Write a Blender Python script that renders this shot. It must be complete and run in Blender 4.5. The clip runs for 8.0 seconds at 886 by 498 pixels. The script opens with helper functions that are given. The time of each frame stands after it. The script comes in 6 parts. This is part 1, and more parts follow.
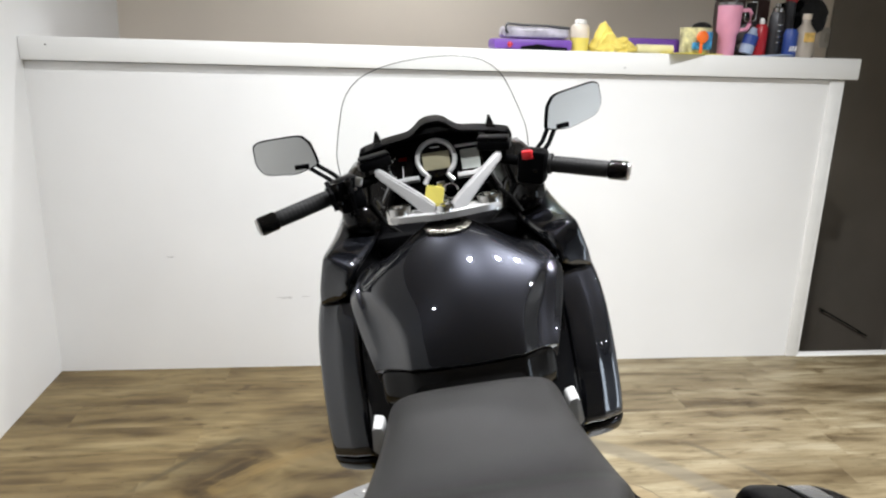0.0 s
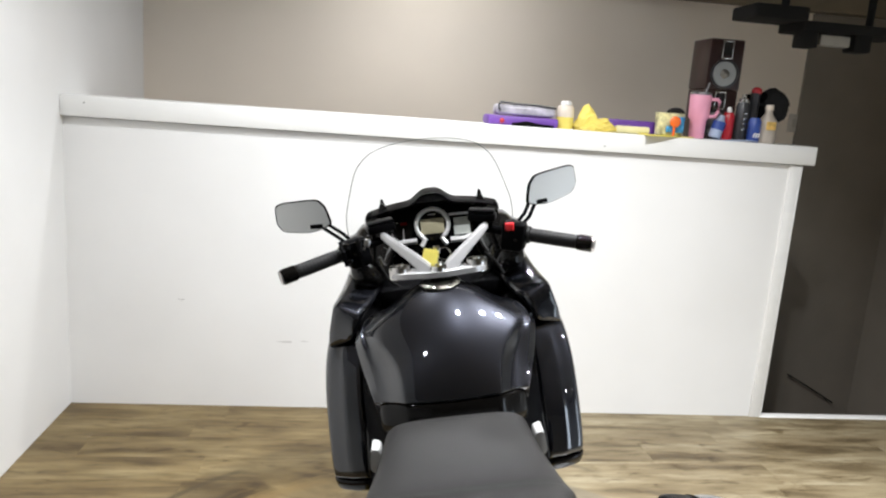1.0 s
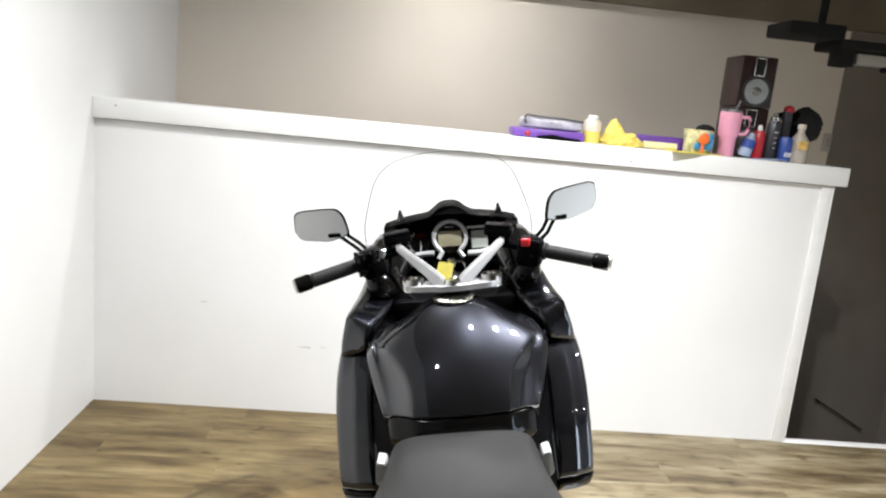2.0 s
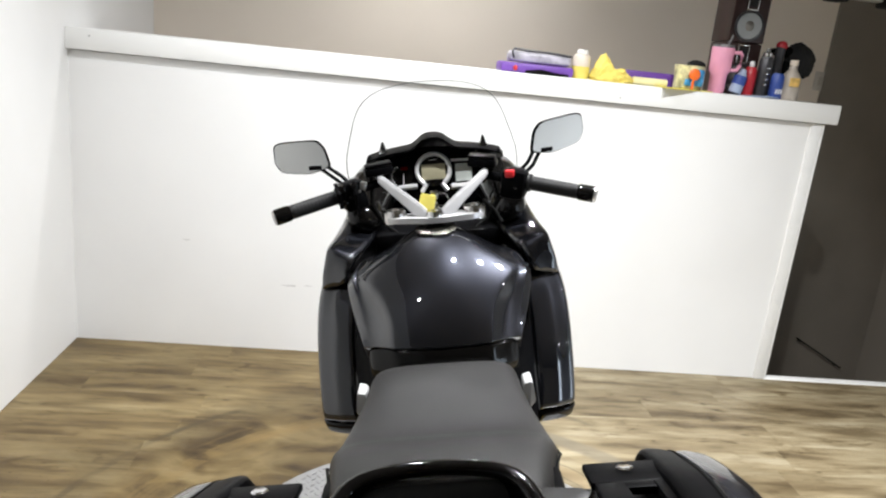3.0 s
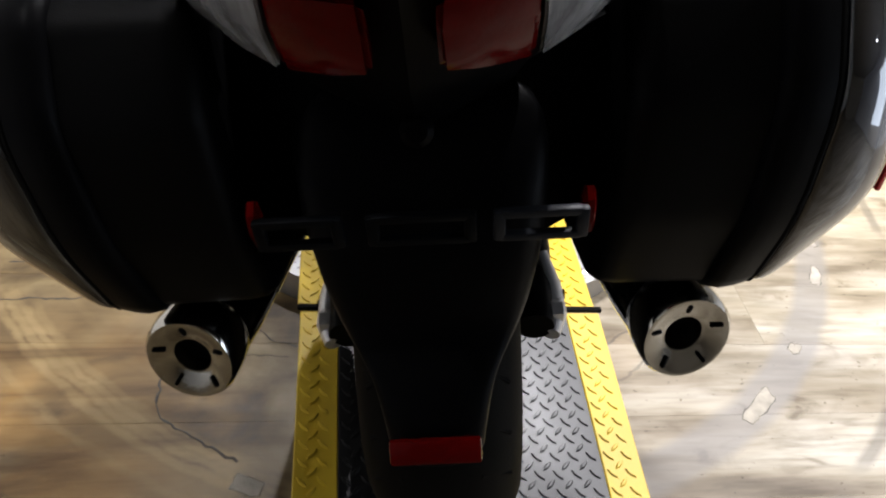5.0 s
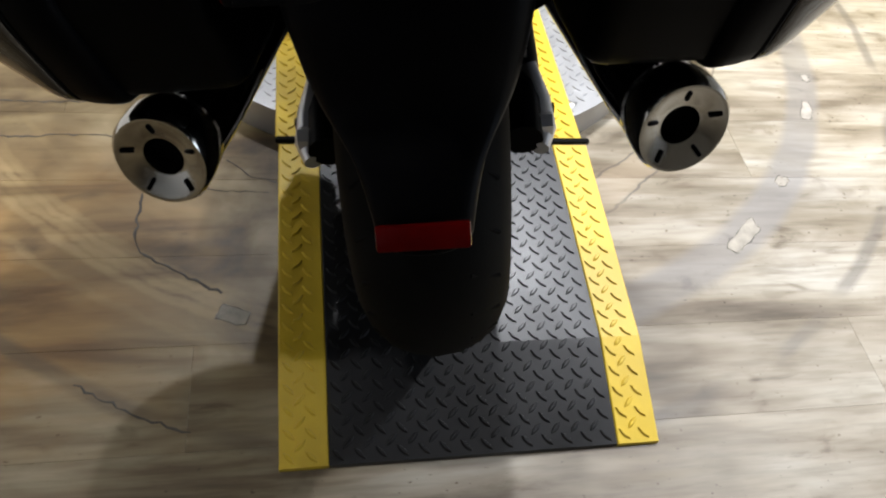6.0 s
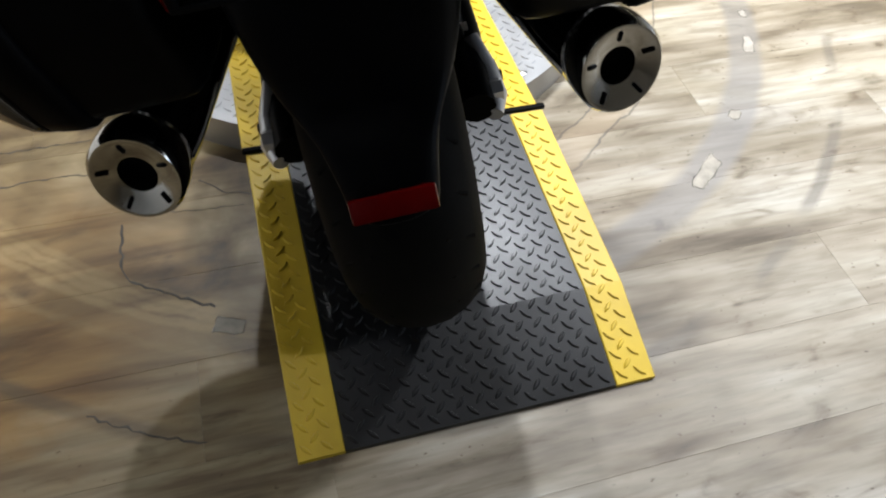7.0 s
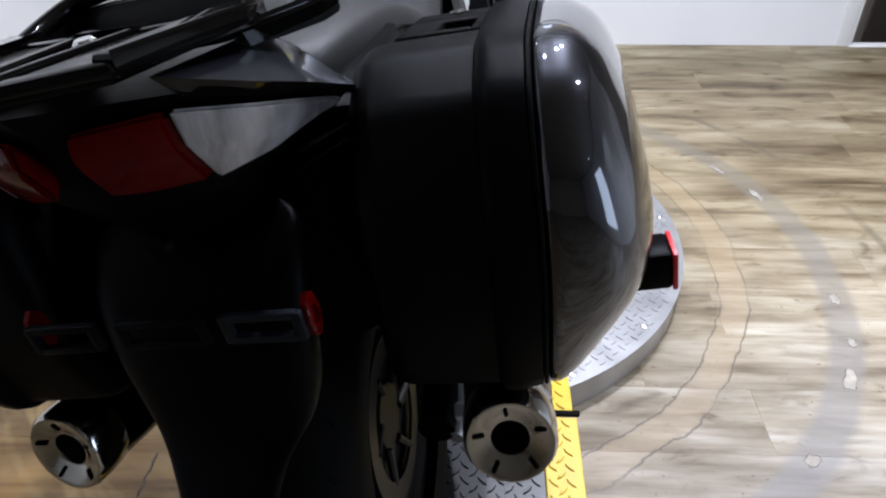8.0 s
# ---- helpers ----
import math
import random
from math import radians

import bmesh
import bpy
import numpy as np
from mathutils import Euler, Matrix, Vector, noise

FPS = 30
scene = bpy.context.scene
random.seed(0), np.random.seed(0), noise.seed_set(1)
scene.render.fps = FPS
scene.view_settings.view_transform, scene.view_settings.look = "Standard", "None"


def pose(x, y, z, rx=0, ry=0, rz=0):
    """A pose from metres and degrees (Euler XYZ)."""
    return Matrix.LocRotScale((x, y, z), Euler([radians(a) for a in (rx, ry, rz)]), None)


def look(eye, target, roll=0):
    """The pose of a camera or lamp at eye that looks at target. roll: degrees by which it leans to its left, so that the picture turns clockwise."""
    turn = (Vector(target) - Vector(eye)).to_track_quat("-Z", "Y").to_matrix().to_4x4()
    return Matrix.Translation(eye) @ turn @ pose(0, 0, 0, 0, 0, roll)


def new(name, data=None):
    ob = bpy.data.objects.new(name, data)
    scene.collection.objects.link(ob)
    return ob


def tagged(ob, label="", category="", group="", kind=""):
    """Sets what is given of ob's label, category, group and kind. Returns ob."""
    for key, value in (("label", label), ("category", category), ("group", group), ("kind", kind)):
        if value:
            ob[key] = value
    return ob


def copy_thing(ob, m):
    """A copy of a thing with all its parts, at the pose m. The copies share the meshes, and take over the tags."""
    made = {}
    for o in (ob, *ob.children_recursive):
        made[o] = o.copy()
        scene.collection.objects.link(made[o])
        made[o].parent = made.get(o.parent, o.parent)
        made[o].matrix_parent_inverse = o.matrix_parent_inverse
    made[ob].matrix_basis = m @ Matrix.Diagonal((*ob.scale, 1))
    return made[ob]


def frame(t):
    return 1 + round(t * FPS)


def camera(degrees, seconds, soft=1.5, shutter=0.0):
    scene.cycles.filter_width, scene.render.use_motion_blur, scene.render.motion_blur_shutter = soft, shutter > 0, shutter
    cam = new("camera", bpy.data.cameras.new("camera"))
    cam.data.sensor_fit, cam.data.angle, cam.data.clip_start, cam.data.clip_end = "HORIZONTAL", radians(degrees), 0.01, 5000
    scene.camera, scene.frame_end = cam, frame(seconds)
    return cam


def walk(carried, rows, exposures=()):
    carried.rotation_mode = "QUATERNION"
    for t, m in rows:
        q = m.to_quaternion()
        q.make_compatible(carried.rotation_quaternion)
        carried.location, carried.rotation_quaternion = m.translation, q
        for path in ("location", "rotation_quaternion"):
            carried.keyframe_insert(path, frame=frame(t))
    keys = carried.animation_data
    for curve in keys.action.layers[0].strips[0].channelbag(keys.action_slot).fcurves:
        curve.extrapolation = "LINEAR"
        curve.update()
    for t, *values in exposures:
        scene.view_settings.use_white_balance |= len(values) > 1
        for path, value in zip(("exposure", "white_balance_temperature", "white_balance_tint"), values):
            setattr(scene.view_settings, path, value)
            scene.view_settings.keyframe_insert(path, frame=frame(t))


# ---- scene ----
cam = camera(63.0, 8.0, soft=2.2)
PATH = [
    (0, (-0.095, -0.298, 1.413), (0.132, 1.615, 0.877), 1.6),
    (0.5, (-0.128, -0.493, 1.450), (0.101, 1.440, 0.986), 3.8),
    (1, (-0.135, -0.561, 1.486), (0.116, 1.385, 1.096), 4.2),
    (1.2, (-0.136, -0.561, 1.495), (0.092, 1.391, 1.127), 4.4),
    (2.3, (-0.088, -0.551, 1.501), (0.081, 1.403, 1.115), 5.7),
    (2.5, (-0.083, -0.549, 1.488), (0.105, 1.398, 1.067), 5.6),
    (3, (-0.082, -0.532, 1.466), (0.132, 1.388, 0.945), 6.0),
    (3.5, (-0.077, -0.502, 1.410), (0.180, 1.340, 0.671), 6.1),
    (4, (-0.070, -0.490, 1.334), (0.197, 1.223, 0.334), 7.7),
    (4.2, (-0.067, -0.494, 1.304), (0.208, 1.162, 0.217), 8.1),
    (4.5, (-0.060, -0.498, 1.250), (0.238, 1.075, 0.053), 9.2),
    (5, (-0.042, -0.494, 1.179), (0.278, 0.929, -0.192), 10.1),
    (5.2, (-0.041, -0.500, 1.156), (0.288, 0.849, -0.284), 10.7),
    (6.3, (-0.037, -0.546, 1.080), (0.361, 0.581, -0.523), 12.1),
    (6.5, (-0.035, -0.557, 1.076), (0.374, 0.558, -0.533), 9.9),
    (7, (-0.040, -0.585, 1.106), (0.368, 0.560, -0.483), 5.0),
    (7.2, (-0.005, -0.586, 1.125), (0.318, 0.653, -0.412), 1.3),
    (7.5, (0.105, -0.564, 1.154), (0.286, 0.867, -0.233), 0.0),
    (7.7, (0.196, -0.562, 1.2), (0.302, 1.017, -0.023), 2.1),
    (8, (0.3, -0.531, 1.227), (0.229, 1.082, 0.046), -0.6),
]
EXPOSURES = [(0.0, 0.1, 6450, 10), (0.5, 0.05, 6450, 10), (1.0, 0.2, 6450, 10), (2.5, 0.4, 6450, 10), (3.0, 0.3, 6450, 10), (3.5, 0.28, 6400, 10), (4.0, 0.32, 6350, 10), (4.5, 0.42, 6200, 10), (5.2, 0.32, 6500, 15), (6.5, 0.26, 6150, 10), (7.0, 0.26, 6150, 10), (7.5, -0.06, 5850, 13), (8.0, -0.05, 5750, 16)]
walk(cam, [(t, look(eye, target, roll)) for t, eye, target, roll in PATH], EXPOSURES)

# ---- world and lamps ----
world = bpy.data.worlds.new("world")
scene.world = world
world.use_nodes = True
world.node_tree.nodes["Background"].inputs[0].default_value = (0.9, 0.95, 1.0, 1)
world.node_tree.nodes["Background"].inputs[1].default_value = 0.02


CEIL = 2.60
# The last four are added fill lamps that brighten walls, floor and reflections.
DOWNLIGHTS_AND_FILLS = [(-0.35, 1.78, 24, 150), (0.16, 0.92, 15, 140), (0.98, 1.32, 36, 130), (0.70, 1.12, 19, 150), (1.90, 0.50, 34, 100), (2.85, -1.45, 8, 130), (0.25, 3.16, 14, 175), (2.90, 0.20, 12, 100), (-0.90, -0.05, 3.8, 105)]


# Disc lamp at ceiling height, used for downlights and fills alike.
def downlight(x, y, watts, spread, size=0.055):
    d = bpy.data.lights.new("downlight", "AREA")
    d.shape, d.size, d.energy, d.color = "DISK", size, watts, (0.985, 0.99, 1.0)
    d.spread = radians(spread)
    ob = new("ceiling_lamp", d)
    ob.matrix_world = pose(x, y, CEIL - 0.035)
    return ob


for lx, ly, lw, ls in DOWNLIGHTS_AND_FILLS:
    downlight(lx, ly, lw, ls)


# ---- materials ----
def material(name, base, rough=0.5, metal=0.0, coat=0.0, vary=0.12, scale=8.0, fine=120.0, bump=0.05, grain=(1, 1, 1), spec=0.5, ior=1.5):
    m = bpy.data.materials.new(name)
    m.use_nodes = True
    nt = m.node_tree
    b = nt.nodes["Principled BSDF"]
    co = nt.nodes.new("ShaderNodeTexCoord")
    mp = nt.nodes.new("ShaderNodeMapping")
    mp.inputs["Scale"].default_value = grain
    nt.links.new(co.outputs["Object"], mp.inputs["Vector"])
    n1 = nt.nodes.new("ShaderNodeTexNoise")
    n1.inputs["Scale"].default_value, n1.inputs["Detail"].default_value = scale, 4
    n2 = nt.nodes.new("ShaderNodeTexNoise")
    n2.inputs["Scale"].default_value, n2.inputs["Detail"].default_value = fine, 3
    for n in (n1, n2):
        nt.links.new(mp.outputs[0], n.inputs["Vector"])
    ramp = nt.nodes.new("ShaderNodeValToRGB")
    ramp.color_ramp.elements[0].position, ramp.color_ramp.elements[1].position = 0.3, 0.7
    ramp.color_ramp.elements[0].color = (*[c * (1 - vary) for c in base], 1)
    ramp.color_ramp.elements[1].color = (*[min(1, c * (1 + vary)) for c in base], 1)
    nt.links.new(n1.outputs["Fac"], ramp.inputs[0])
    nt.links.new(ramp.outputs[0], b.inputs["Base Color"])
    b.inputs["Metallic"].default_value = metal
    b.inputs["Coat Weight"].default_value = coat
    b.inputs["Coat Roughness"].default_value = 0.012
    b.inputs["Coat IOR"].default_value = ior
    b.inputs["Specular IOR Level"].default_value = spec
    rr = nt.nodes.new("ShaderNodeMapRange")
    rr.inputs["To Min"].default_value, rr.inputs["To Max"].default_value = max(0, rough - 0.07), min(1, rough + 0.07)
    nt.links.new(n1.outputs["Fac"], rr.inputs["Value"])
    nt.links.new(rr.outputs[0], b.inputs["Roughness"])
    if bump:
        bp = nt.nodes.new("ShaderNodeBump")
        bp.inputs["Strength"].default_value, bp.inputs["Distance"].default_value = bump, 0.002
        nt.links.new(n2.outputs["Fac"], bp.inputs["Height"])
        nt.links.new(bp.outputs[0], b.inputs["Normal"])
    return m


def clear(name, tint, rough=0.02, gloss=1.0):
    """Thin clear sheet: see-through, with gloss by Fresnel."""
    m = bpy.data.materials.new(name)
    m.use_nodes = True
    nt = m.node_tree
    nt.nodes.remove(nt.nodes["Principled BSDF"])
    tr = nt.nodes.new("ShaderNodeBsdfTransparent")
    tr.inputs[0].default_value = (*tint, 1)
    gl = nt.nodes.new("ShaderNodeBsdfGlossy")
    gl.inputs["Roughness"].default_value = rough
    fr = nt.nodes.new("ShaderNodeFresnel")
    fr.inputs[0].default_value = 1.3
    mx = nt.nodes.new("ShaderNodeMixShader")
    nt.links.new(fr.outputs[0], mx.inputs[0])
    nt.links.new(tr.outputs[0], mx.inputs[1])
    nt.links.new(gl.outputs[0], mx.inputs[2])
    nt.links.new(mx.outputs[0], nt.nodes["Material Output"].inputs[0])
    return m


def wood_floor():
    """Weathered oak-look plank: broad cloudy streaks along x, with worn rings and patches round the turntable."""
    m = bpy.data.materials.new("wood_floor")
    m.use_nodes = True
    nt = m.node_tree
    b = nt.nodes["Principled BSDF"]
    geo = nt.nodes.new("ShaderNodeNewGeometry")
    info = nt.nodes.new("ShaderNodeObjectInfo")
    off = nt.nodes.new("ShaderNodeCombineXYZ")

    def maths(op, a, c=None, clamp=False):
        n = nt.nodes.new("ShaderNodeMath")
        n.operation, n.use_clamp = op, clamp
        for k, v in enumerate((a, c)):
            if v is None:
                continue
            if isinstance(v, (int, float)):
                n.inputs[k].default_value = v
            else:
                nt.links.new(v, n.inputs[k])
        return n.outputs[0]

    shift = maths("MULTIPLY", info.outputs["Random"], 23.0)
    for i in (0, 1, 2):
        nt.links.new(shift, off.inputs[i])
    add = nt.nodes.new("ShaderNodeVectorMath")
    nt.links.new(geo.outputs["Position"], add.inputs[0])
    nt.links.new(off.outputs[0], add.inputs[1])

    def cloud(sc, stretch, detail, own=True, dist=0.5):
        mp = nt.nodes.new("ShaderNodeMapping")
        mp.inputs["Scale"].default_value = stretch
        nt.links.new(add.outputs[0] if own else geo.outputs["Position"], mp.inputs["Vector"])
        n = nt.nodes.new("ShaderNodeTexNoise")
        n.inputs["Scale"].default_value, n.inputs["Detail"].default_value = sc, detail
        n.inputs["Distortion"].default_value = dist
        nt.links.new(mp.outputs[0], n.inputs["Vector"])
        return n.outputs["Fac"]

    def ramp(fac, *stops):
        r = nt.nodes.new("ShaderNodeValToRGB")
        e = r.color_ramp.elements
        e[0].position, e[0].color = stops[0][0], (*stops[0][1], 1)
        e[1].position, e[1].color = stops[-1][0], (*stops[-1][1], 1)
        for p, c in stops[1:-1]:
            e.new(p).color = (*c, 1)
        nt.links.new(fac, r.inputs[0])
        return r.outputs[0]

    def mix(fac, a, c, kind="MIX"):
        n = nt.nodes.new("ShaderNodeMix")
        n.data_type, n.blend_type = "RGBA", kind
        if isinstance(fac, (int, float)):
            n.inputs["Factor"].default_value = fac
        else:
            nt.links.new(fac, n.inputs["Factor"])
        for k, v in (("A", a), ("B", c)):
            if isinstance(v, tuple):
                n.inputs[k].default_value = (*v, 1)
            else:
                nt.links.new(v, n.inputs[k])
        return n.outputs["Result"]

    streak = cloud(2.5, (0.80, 4.4, 1), 6, dist=0.2)
    mid = cloud(11, (0.42, 2.6, 1), 6, dist=0.15)
    speck = cloud(75, (0.8, 1.4, 1), 2, dist=0.0)
    mott = cloud(4.2, (1.0, 1.6, 1), 8, own=False, dist=0.6)
    knots = cloud(8.5, (0.9, 2.2, 1), 4, dist=0.6)
    fine = cloud(34, (0.22, 3.0, 1), 6, dist=0.25)
    broad = cloud(1.5, (0.8, 2.0, 1), 3, own=False)
    col = ramp(streak, (0.30, (0.120, 0.099, 0.070)), (0.41, (0.198, 0.169, 0.124)), (0.50, (0.262, 0.232, 0.177)), (0.59, (0.302, 0.276, 0.220)), (0.70, (0.360, 0.340, 0.290)))
    col = mix(1.0, col, ramp(fine, (0.36, (0.86, 0.845, 0.82)), (0.47, (0.98, 0.975, 0.97)), (0.62, (1.05, 1.05, 1.05))), "MULTIPLY")
    col = mix(1.0, col, ramp(knots, (0.25, (0.50, 0.45, 0.40)), (0.34, (0.90, 0.88, 0.86)), (0.42, (1.0, 1.0, 1.0)), (0.75, (1.04, 1.04, 1.05))), "MULTIPLY")
    col = mix(1.0, col, ramp(broad, (0.32, (0.82, 0.81, 0.80)), (0.68, (1.06, 1.07, 1.09))), "MULTIPLY")
    col = mix(1.0, col, ramp(mid, (0.34, (0.74, 0.71, 0.67)), (0.46, (0.96, 0.95, 0.94)), (0.64, (1.08, 1.08, 1.09))), "MULTIPLY")
    col = mix(1.0, col, ramp(speck, (0.24, (0.45, 0.40, 0.36)), (0.31, (1.0, 1.0, 1.0))), "MULTIPLY")
    worn = cloud(1.25, (0.85, 3.4, 1), 5, own=False, dist=0.5)
    col = mix(1.0, col, ramp(worn, (0.33, (0.66, 0.63, 0.59)), (0.42, (0.88, 0.86, 0.84)), (0.50, (1.0, 1.0, 1.0)), (0.66, (1.07, 1.07, 1.08))), "MULTIPLY")
    grime = cloud(7.5, (0.8, 1.9, 1), 7, own=False, dist=0.9)
    col = mix(1.0, col, ramp(grime, (0.28, (0.55, 0.52, 0.48)), (0.38, (0.92, 0.91, 0.90)), (0.45, (1.0, 1.0, 1.0))), "MULTIPLY")
    tone = maths("ADD", 0.93, maths("MULTIPLY", info.outputs["Random"], 0.13))
    col = mix(1.0, col, ramp(tone, (0.0, (0, 0, 0)), (1.0, (1, 1, 1))), "MULTIPLY")
    sep = nt.nodes.new("ShaderNodeSeparateXYZ")
    nt.links.new(geo.outputs["Position"], sep.inputs[0])
    wob = maths("SUBTRACT", cloud(5, (1, 1, 1), 4, own=False), 0.5)
    jag = maths("SUBTRACT", cloud(26, (1, 1, 1), 3, own=False), 0.5)
    gate = cloud(3.1, (1, 1, 1), 2, own=False)

    def radius(cx, cy):
        dx, dy = maths("SUBTRACT", sep.outputs[0], cx), maths("SUBTRACT", sep.outputs[1], cy)
        return maths("SQRT", maths("ADD", maths("MULTIPLY", dx, dx), maths("MULTIPLY", dy, dy)))

    def ring(r, at, half, soft):
        d = maths("ABSOLUTE", maths("SUBTRACT", r, at))
        return maths("SUBTRACT", 1.0, maths("DIVIDE", maths("SUBTRACT", d, half), soft, True), True)

    r1 = maths("ADD", radius(0.22, 1.13), maths("MULTIPLY", wob, 0.025))
    r2 = maths("ADD", radius(0.15, 1.16), maths("ADD", maths("MULTIPLY", wob, 0.05), maths("MULTIPLY", jag, 0.014)))
    on = maths("MULTIPLY", maths("SUBTRACT", gate, 0.36), 8.0, True)
    east = maths("MULTIPLY", maths("SUBTRACT", sep.outputs[0], 0.30), 4.0, True)
    west = maths("MULTIPLY", maths("SUBTRACT", 0.06, sep.outputs[0]), 5.0, True)
    # bare tan patch and orange stain west of the ramp
    tan = maths("MULTIPLY", west, maths("SUBTRACT", 1.0, maths("DIVIDE", maths("SUBTRACT", r1, 1.12), 0.10, True), True))
    col = mix(maths("MULTIPLY", tan, 0.8), col, ramp(mott, (0.36, (0.105, 0.082, 0.052)), (0.46, (0.20, 0.165, 0.108)), (0.54, (0.255, 0.215, 0.145)), (0.66, (0.33, 0.29, 0.215))))
    col = mix(tan, col, mix(1.0, col, ramp(mott, (0.37, (0.58, 0.53, 0.47)), (0.47, (0.88, 0.85, 0.81)), (0.54, (1.0, 0.99, 0.97)), (0.64, (1.20, 1.22, 1.26))), "MULTIPLY"))
    stain = maths("SUBTRACT", 1.0, maths("ADD", maths("DIVIDE", radius(-0.54, 0.20), 0.40), maths("MULTIPLY", wob, 1.1)), True)
    col = mix(maths("MULTIPLY", maths("MULTIPLY", stain, 2.2, True), maths("MULTIPLY", maths("SUBTRACT", mott, 0.30), 3.4, True), True), col, ramp(mid, (0.34, (0.185, 0.115, 0.046)), (0.62, (0.285, 0.190, 0.085))))
    # rings scraped by the turning platform
    col = mix(maths("MULTIPLY", maths("MULTIPLY", ring(r1, 1.055, 0.030, 0.020), east), 0.62), col, (0.160, 0.152, 0.146))
    scrape = maths("MULTIPLY", maths("MULTIPLY", ring(r1, 1.055, 0.022, 0.014), west), maths("MULTIPLY", maths("SUBTRACT", knots, 0.44), 7.0, True))
    col = mix(maths("MULTIPLY", scrape, 0.45), col, (0.33, 0.265, 0.16))
    for at, amount in ((1.022, 0.35), (1.041, 0.55), (1.058, 0.48), (1.079, 0.40), (0.955, 0.18), (1.128, 0.2)):
        line = maths("MULTIPLY", ring(maths("ADD", r1, maths("MULTIPLY", jag, 0.022)), at, 0.004, 0.007), maths("MULTIPLY", west, maths("MULTIPLY", maths("SUBTRACT", gate, 0.40), 6.0, True)))
        col = mix(maths("MULTIPLY", line, amount), col, (0.36, 0.29, 0.18))
    col = mix(maths("MULTIPLY", maths("MULTIPLY", ring(r1, 1.272, 0.007, 0.012), maths("MULTIPLY", maths("SUBTRACT", gate, 0.42), 7.0, True)), 0.55), col, (0.085, 0.075, 0.065))
    col = mix(maths("MULTIPLY", maths("MULTIPLY", ring(r2, 0.868, 0.026, 0.02), east), 0.40), col, (0.285, 0.225, 0.155))
    for at in (0.905, 0.832):
        col = mix(maths("MULTIPLY", maths("MULTIPLY", maths("MULTIPLY", ring(r2, at, 0.0012, 0.0022), on), east), 0.62), col, (0.055, 0.05, 0.046))
    # West boards toned browner; the darkening partly stands in for shade there.
    col = mix(west, col, mix(1.0, col, (0.78, 0.70, 0.53), "MULTIPLY"))
    # browner tint on the boards away from the ramp
    far = maths("DIVIDE", maths("SUBTRACT", maths("ADD", sep.outputs[1], maths("MULTIPLY", wob, 0.9)), 0.35), 1.1, True)
    col = mix(far, col, mix(1.0, col, (0.89, 0.825, 0.645), "MULTIPLY"))
    # walked-in dirt drawn out along the boards beside the ramp
    dirt = cloud(2.6, (0.55, 4.2, 1), 8, own=False, dist=0.7)
    near = maths("MULTIPLY", maths("SUBTRACT", 1.0, far), maths("MULTIPLY", maths("SUBTRACT", 0.85, sep.outputs[0]), 3.0, True))
    col = mix(near, col, mix(1.0, col, ramp(dirt, (0.36, (0.50, 0.44, 0.37)), (0.44, (0.80, 0.76, 0.70)), (0.50, (0.97, 0.96, 0.94)), (0.66, (1.13, 1.13, 1.15))), "MULTIPLY"))
    b.inputs["Specular IOR Level"].default_value = 0.3
    nt.links.new(col, b.inputs["Base Color"])
    rr = nt.nodes.new("ShaderNodeMapRange")
    rr.inputs["To Min"].default_value, rr.inputs["To Max"].default_value = 0.36, 0.56
    nt.links.new(fine, rr.inputs["Value"])
    nt.links.new(rr.outputs[0], b.inputs["Roughness"])
    bp = nt.nodes.new("ShaderNodeBump")
    bp.inputs["Strength"].default_value, bp.inputs["Distance"].default_value = 0.15, 0.002
    nt.links.new(fine, bp.inputs["Height"])
    nt.links.new(bp.outputs[0], b.inputs["Normal"])
    return m


WHITE_WALL = material("white_wall_paint", (0.80, 0.80, 0.79), 0.55, vary=0.025, scale=2.2, fine=220, bump=0.06)
BEIGE_WALL = material("beige_wall_paint", (0.82, 0.74, 0.64), 0.7, vary=0.03, scale=1.6, fine=200, bump=0.08)
# Blue tint stands in for cool daylight mirrored in the motorcycle's paint.
DAY_TINT_WALL = material("daylight_tint_paint", (0.72, 0.77, 0.83), 0.6, vary=0.03, scale=2, fine=200, bump=0.06)
WHITE_TRIM = material("white_trim_paint", (0.82, 0.82, 0.80), 0.4, vary=0.03, scale=5, fine=90, bump=0.05, grain=(0.3, 1, 3))
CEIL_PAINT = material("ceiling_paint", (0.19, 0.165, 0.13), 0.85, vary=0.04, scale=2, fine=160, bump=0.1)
# Brown wall tone, darkened to stand in for places without light.
UNLIT_WALL = material("brown_unlit_wall_paint", (0.30, 0.265, 0.215), 0.65, vary=0.06, scale=2, fine=150, bump=0.06)
STAIR_SHADE = material("stairwell_shade_paint", (0.225, 0.20, 0.168), 0.62, vary=0.10, scale=2, fine=150, bump=0.06)
WOOD = wood_floor()
SUBFLOOR = material("dark_subfloor", (0.12, 0.09, 0.06), 0.9)
PAINT = material("charcoal_metallic_paint", (0.0108, 0.0118, 0.0160), 0.37, metal=0.92, ior=1.85, coat=1.0, vary=0.06, scale=3, fine=900, bump=0.0)
GLOSS_BLACK = material("gloss_black_plastic", (0.0034, 0.0032, 0.0030), 0.07, spec=0.22, coat=0.05, vary=0.1, bump=0.0)
SATIN_BLACK = material("satin_black_plastic", (0.0017, 0.0017, 0.0020), 0.40, vary=0.15, scale=20, fine=700, bump=0.08, spec=0.03)
DECK_BLACK = material("semi_gloss_black_plastic", (0.0024, 0.0021, 0.0019), 0.20, vary=0.15, scale=25, fine=500, bump=0.06, spec=0.14)
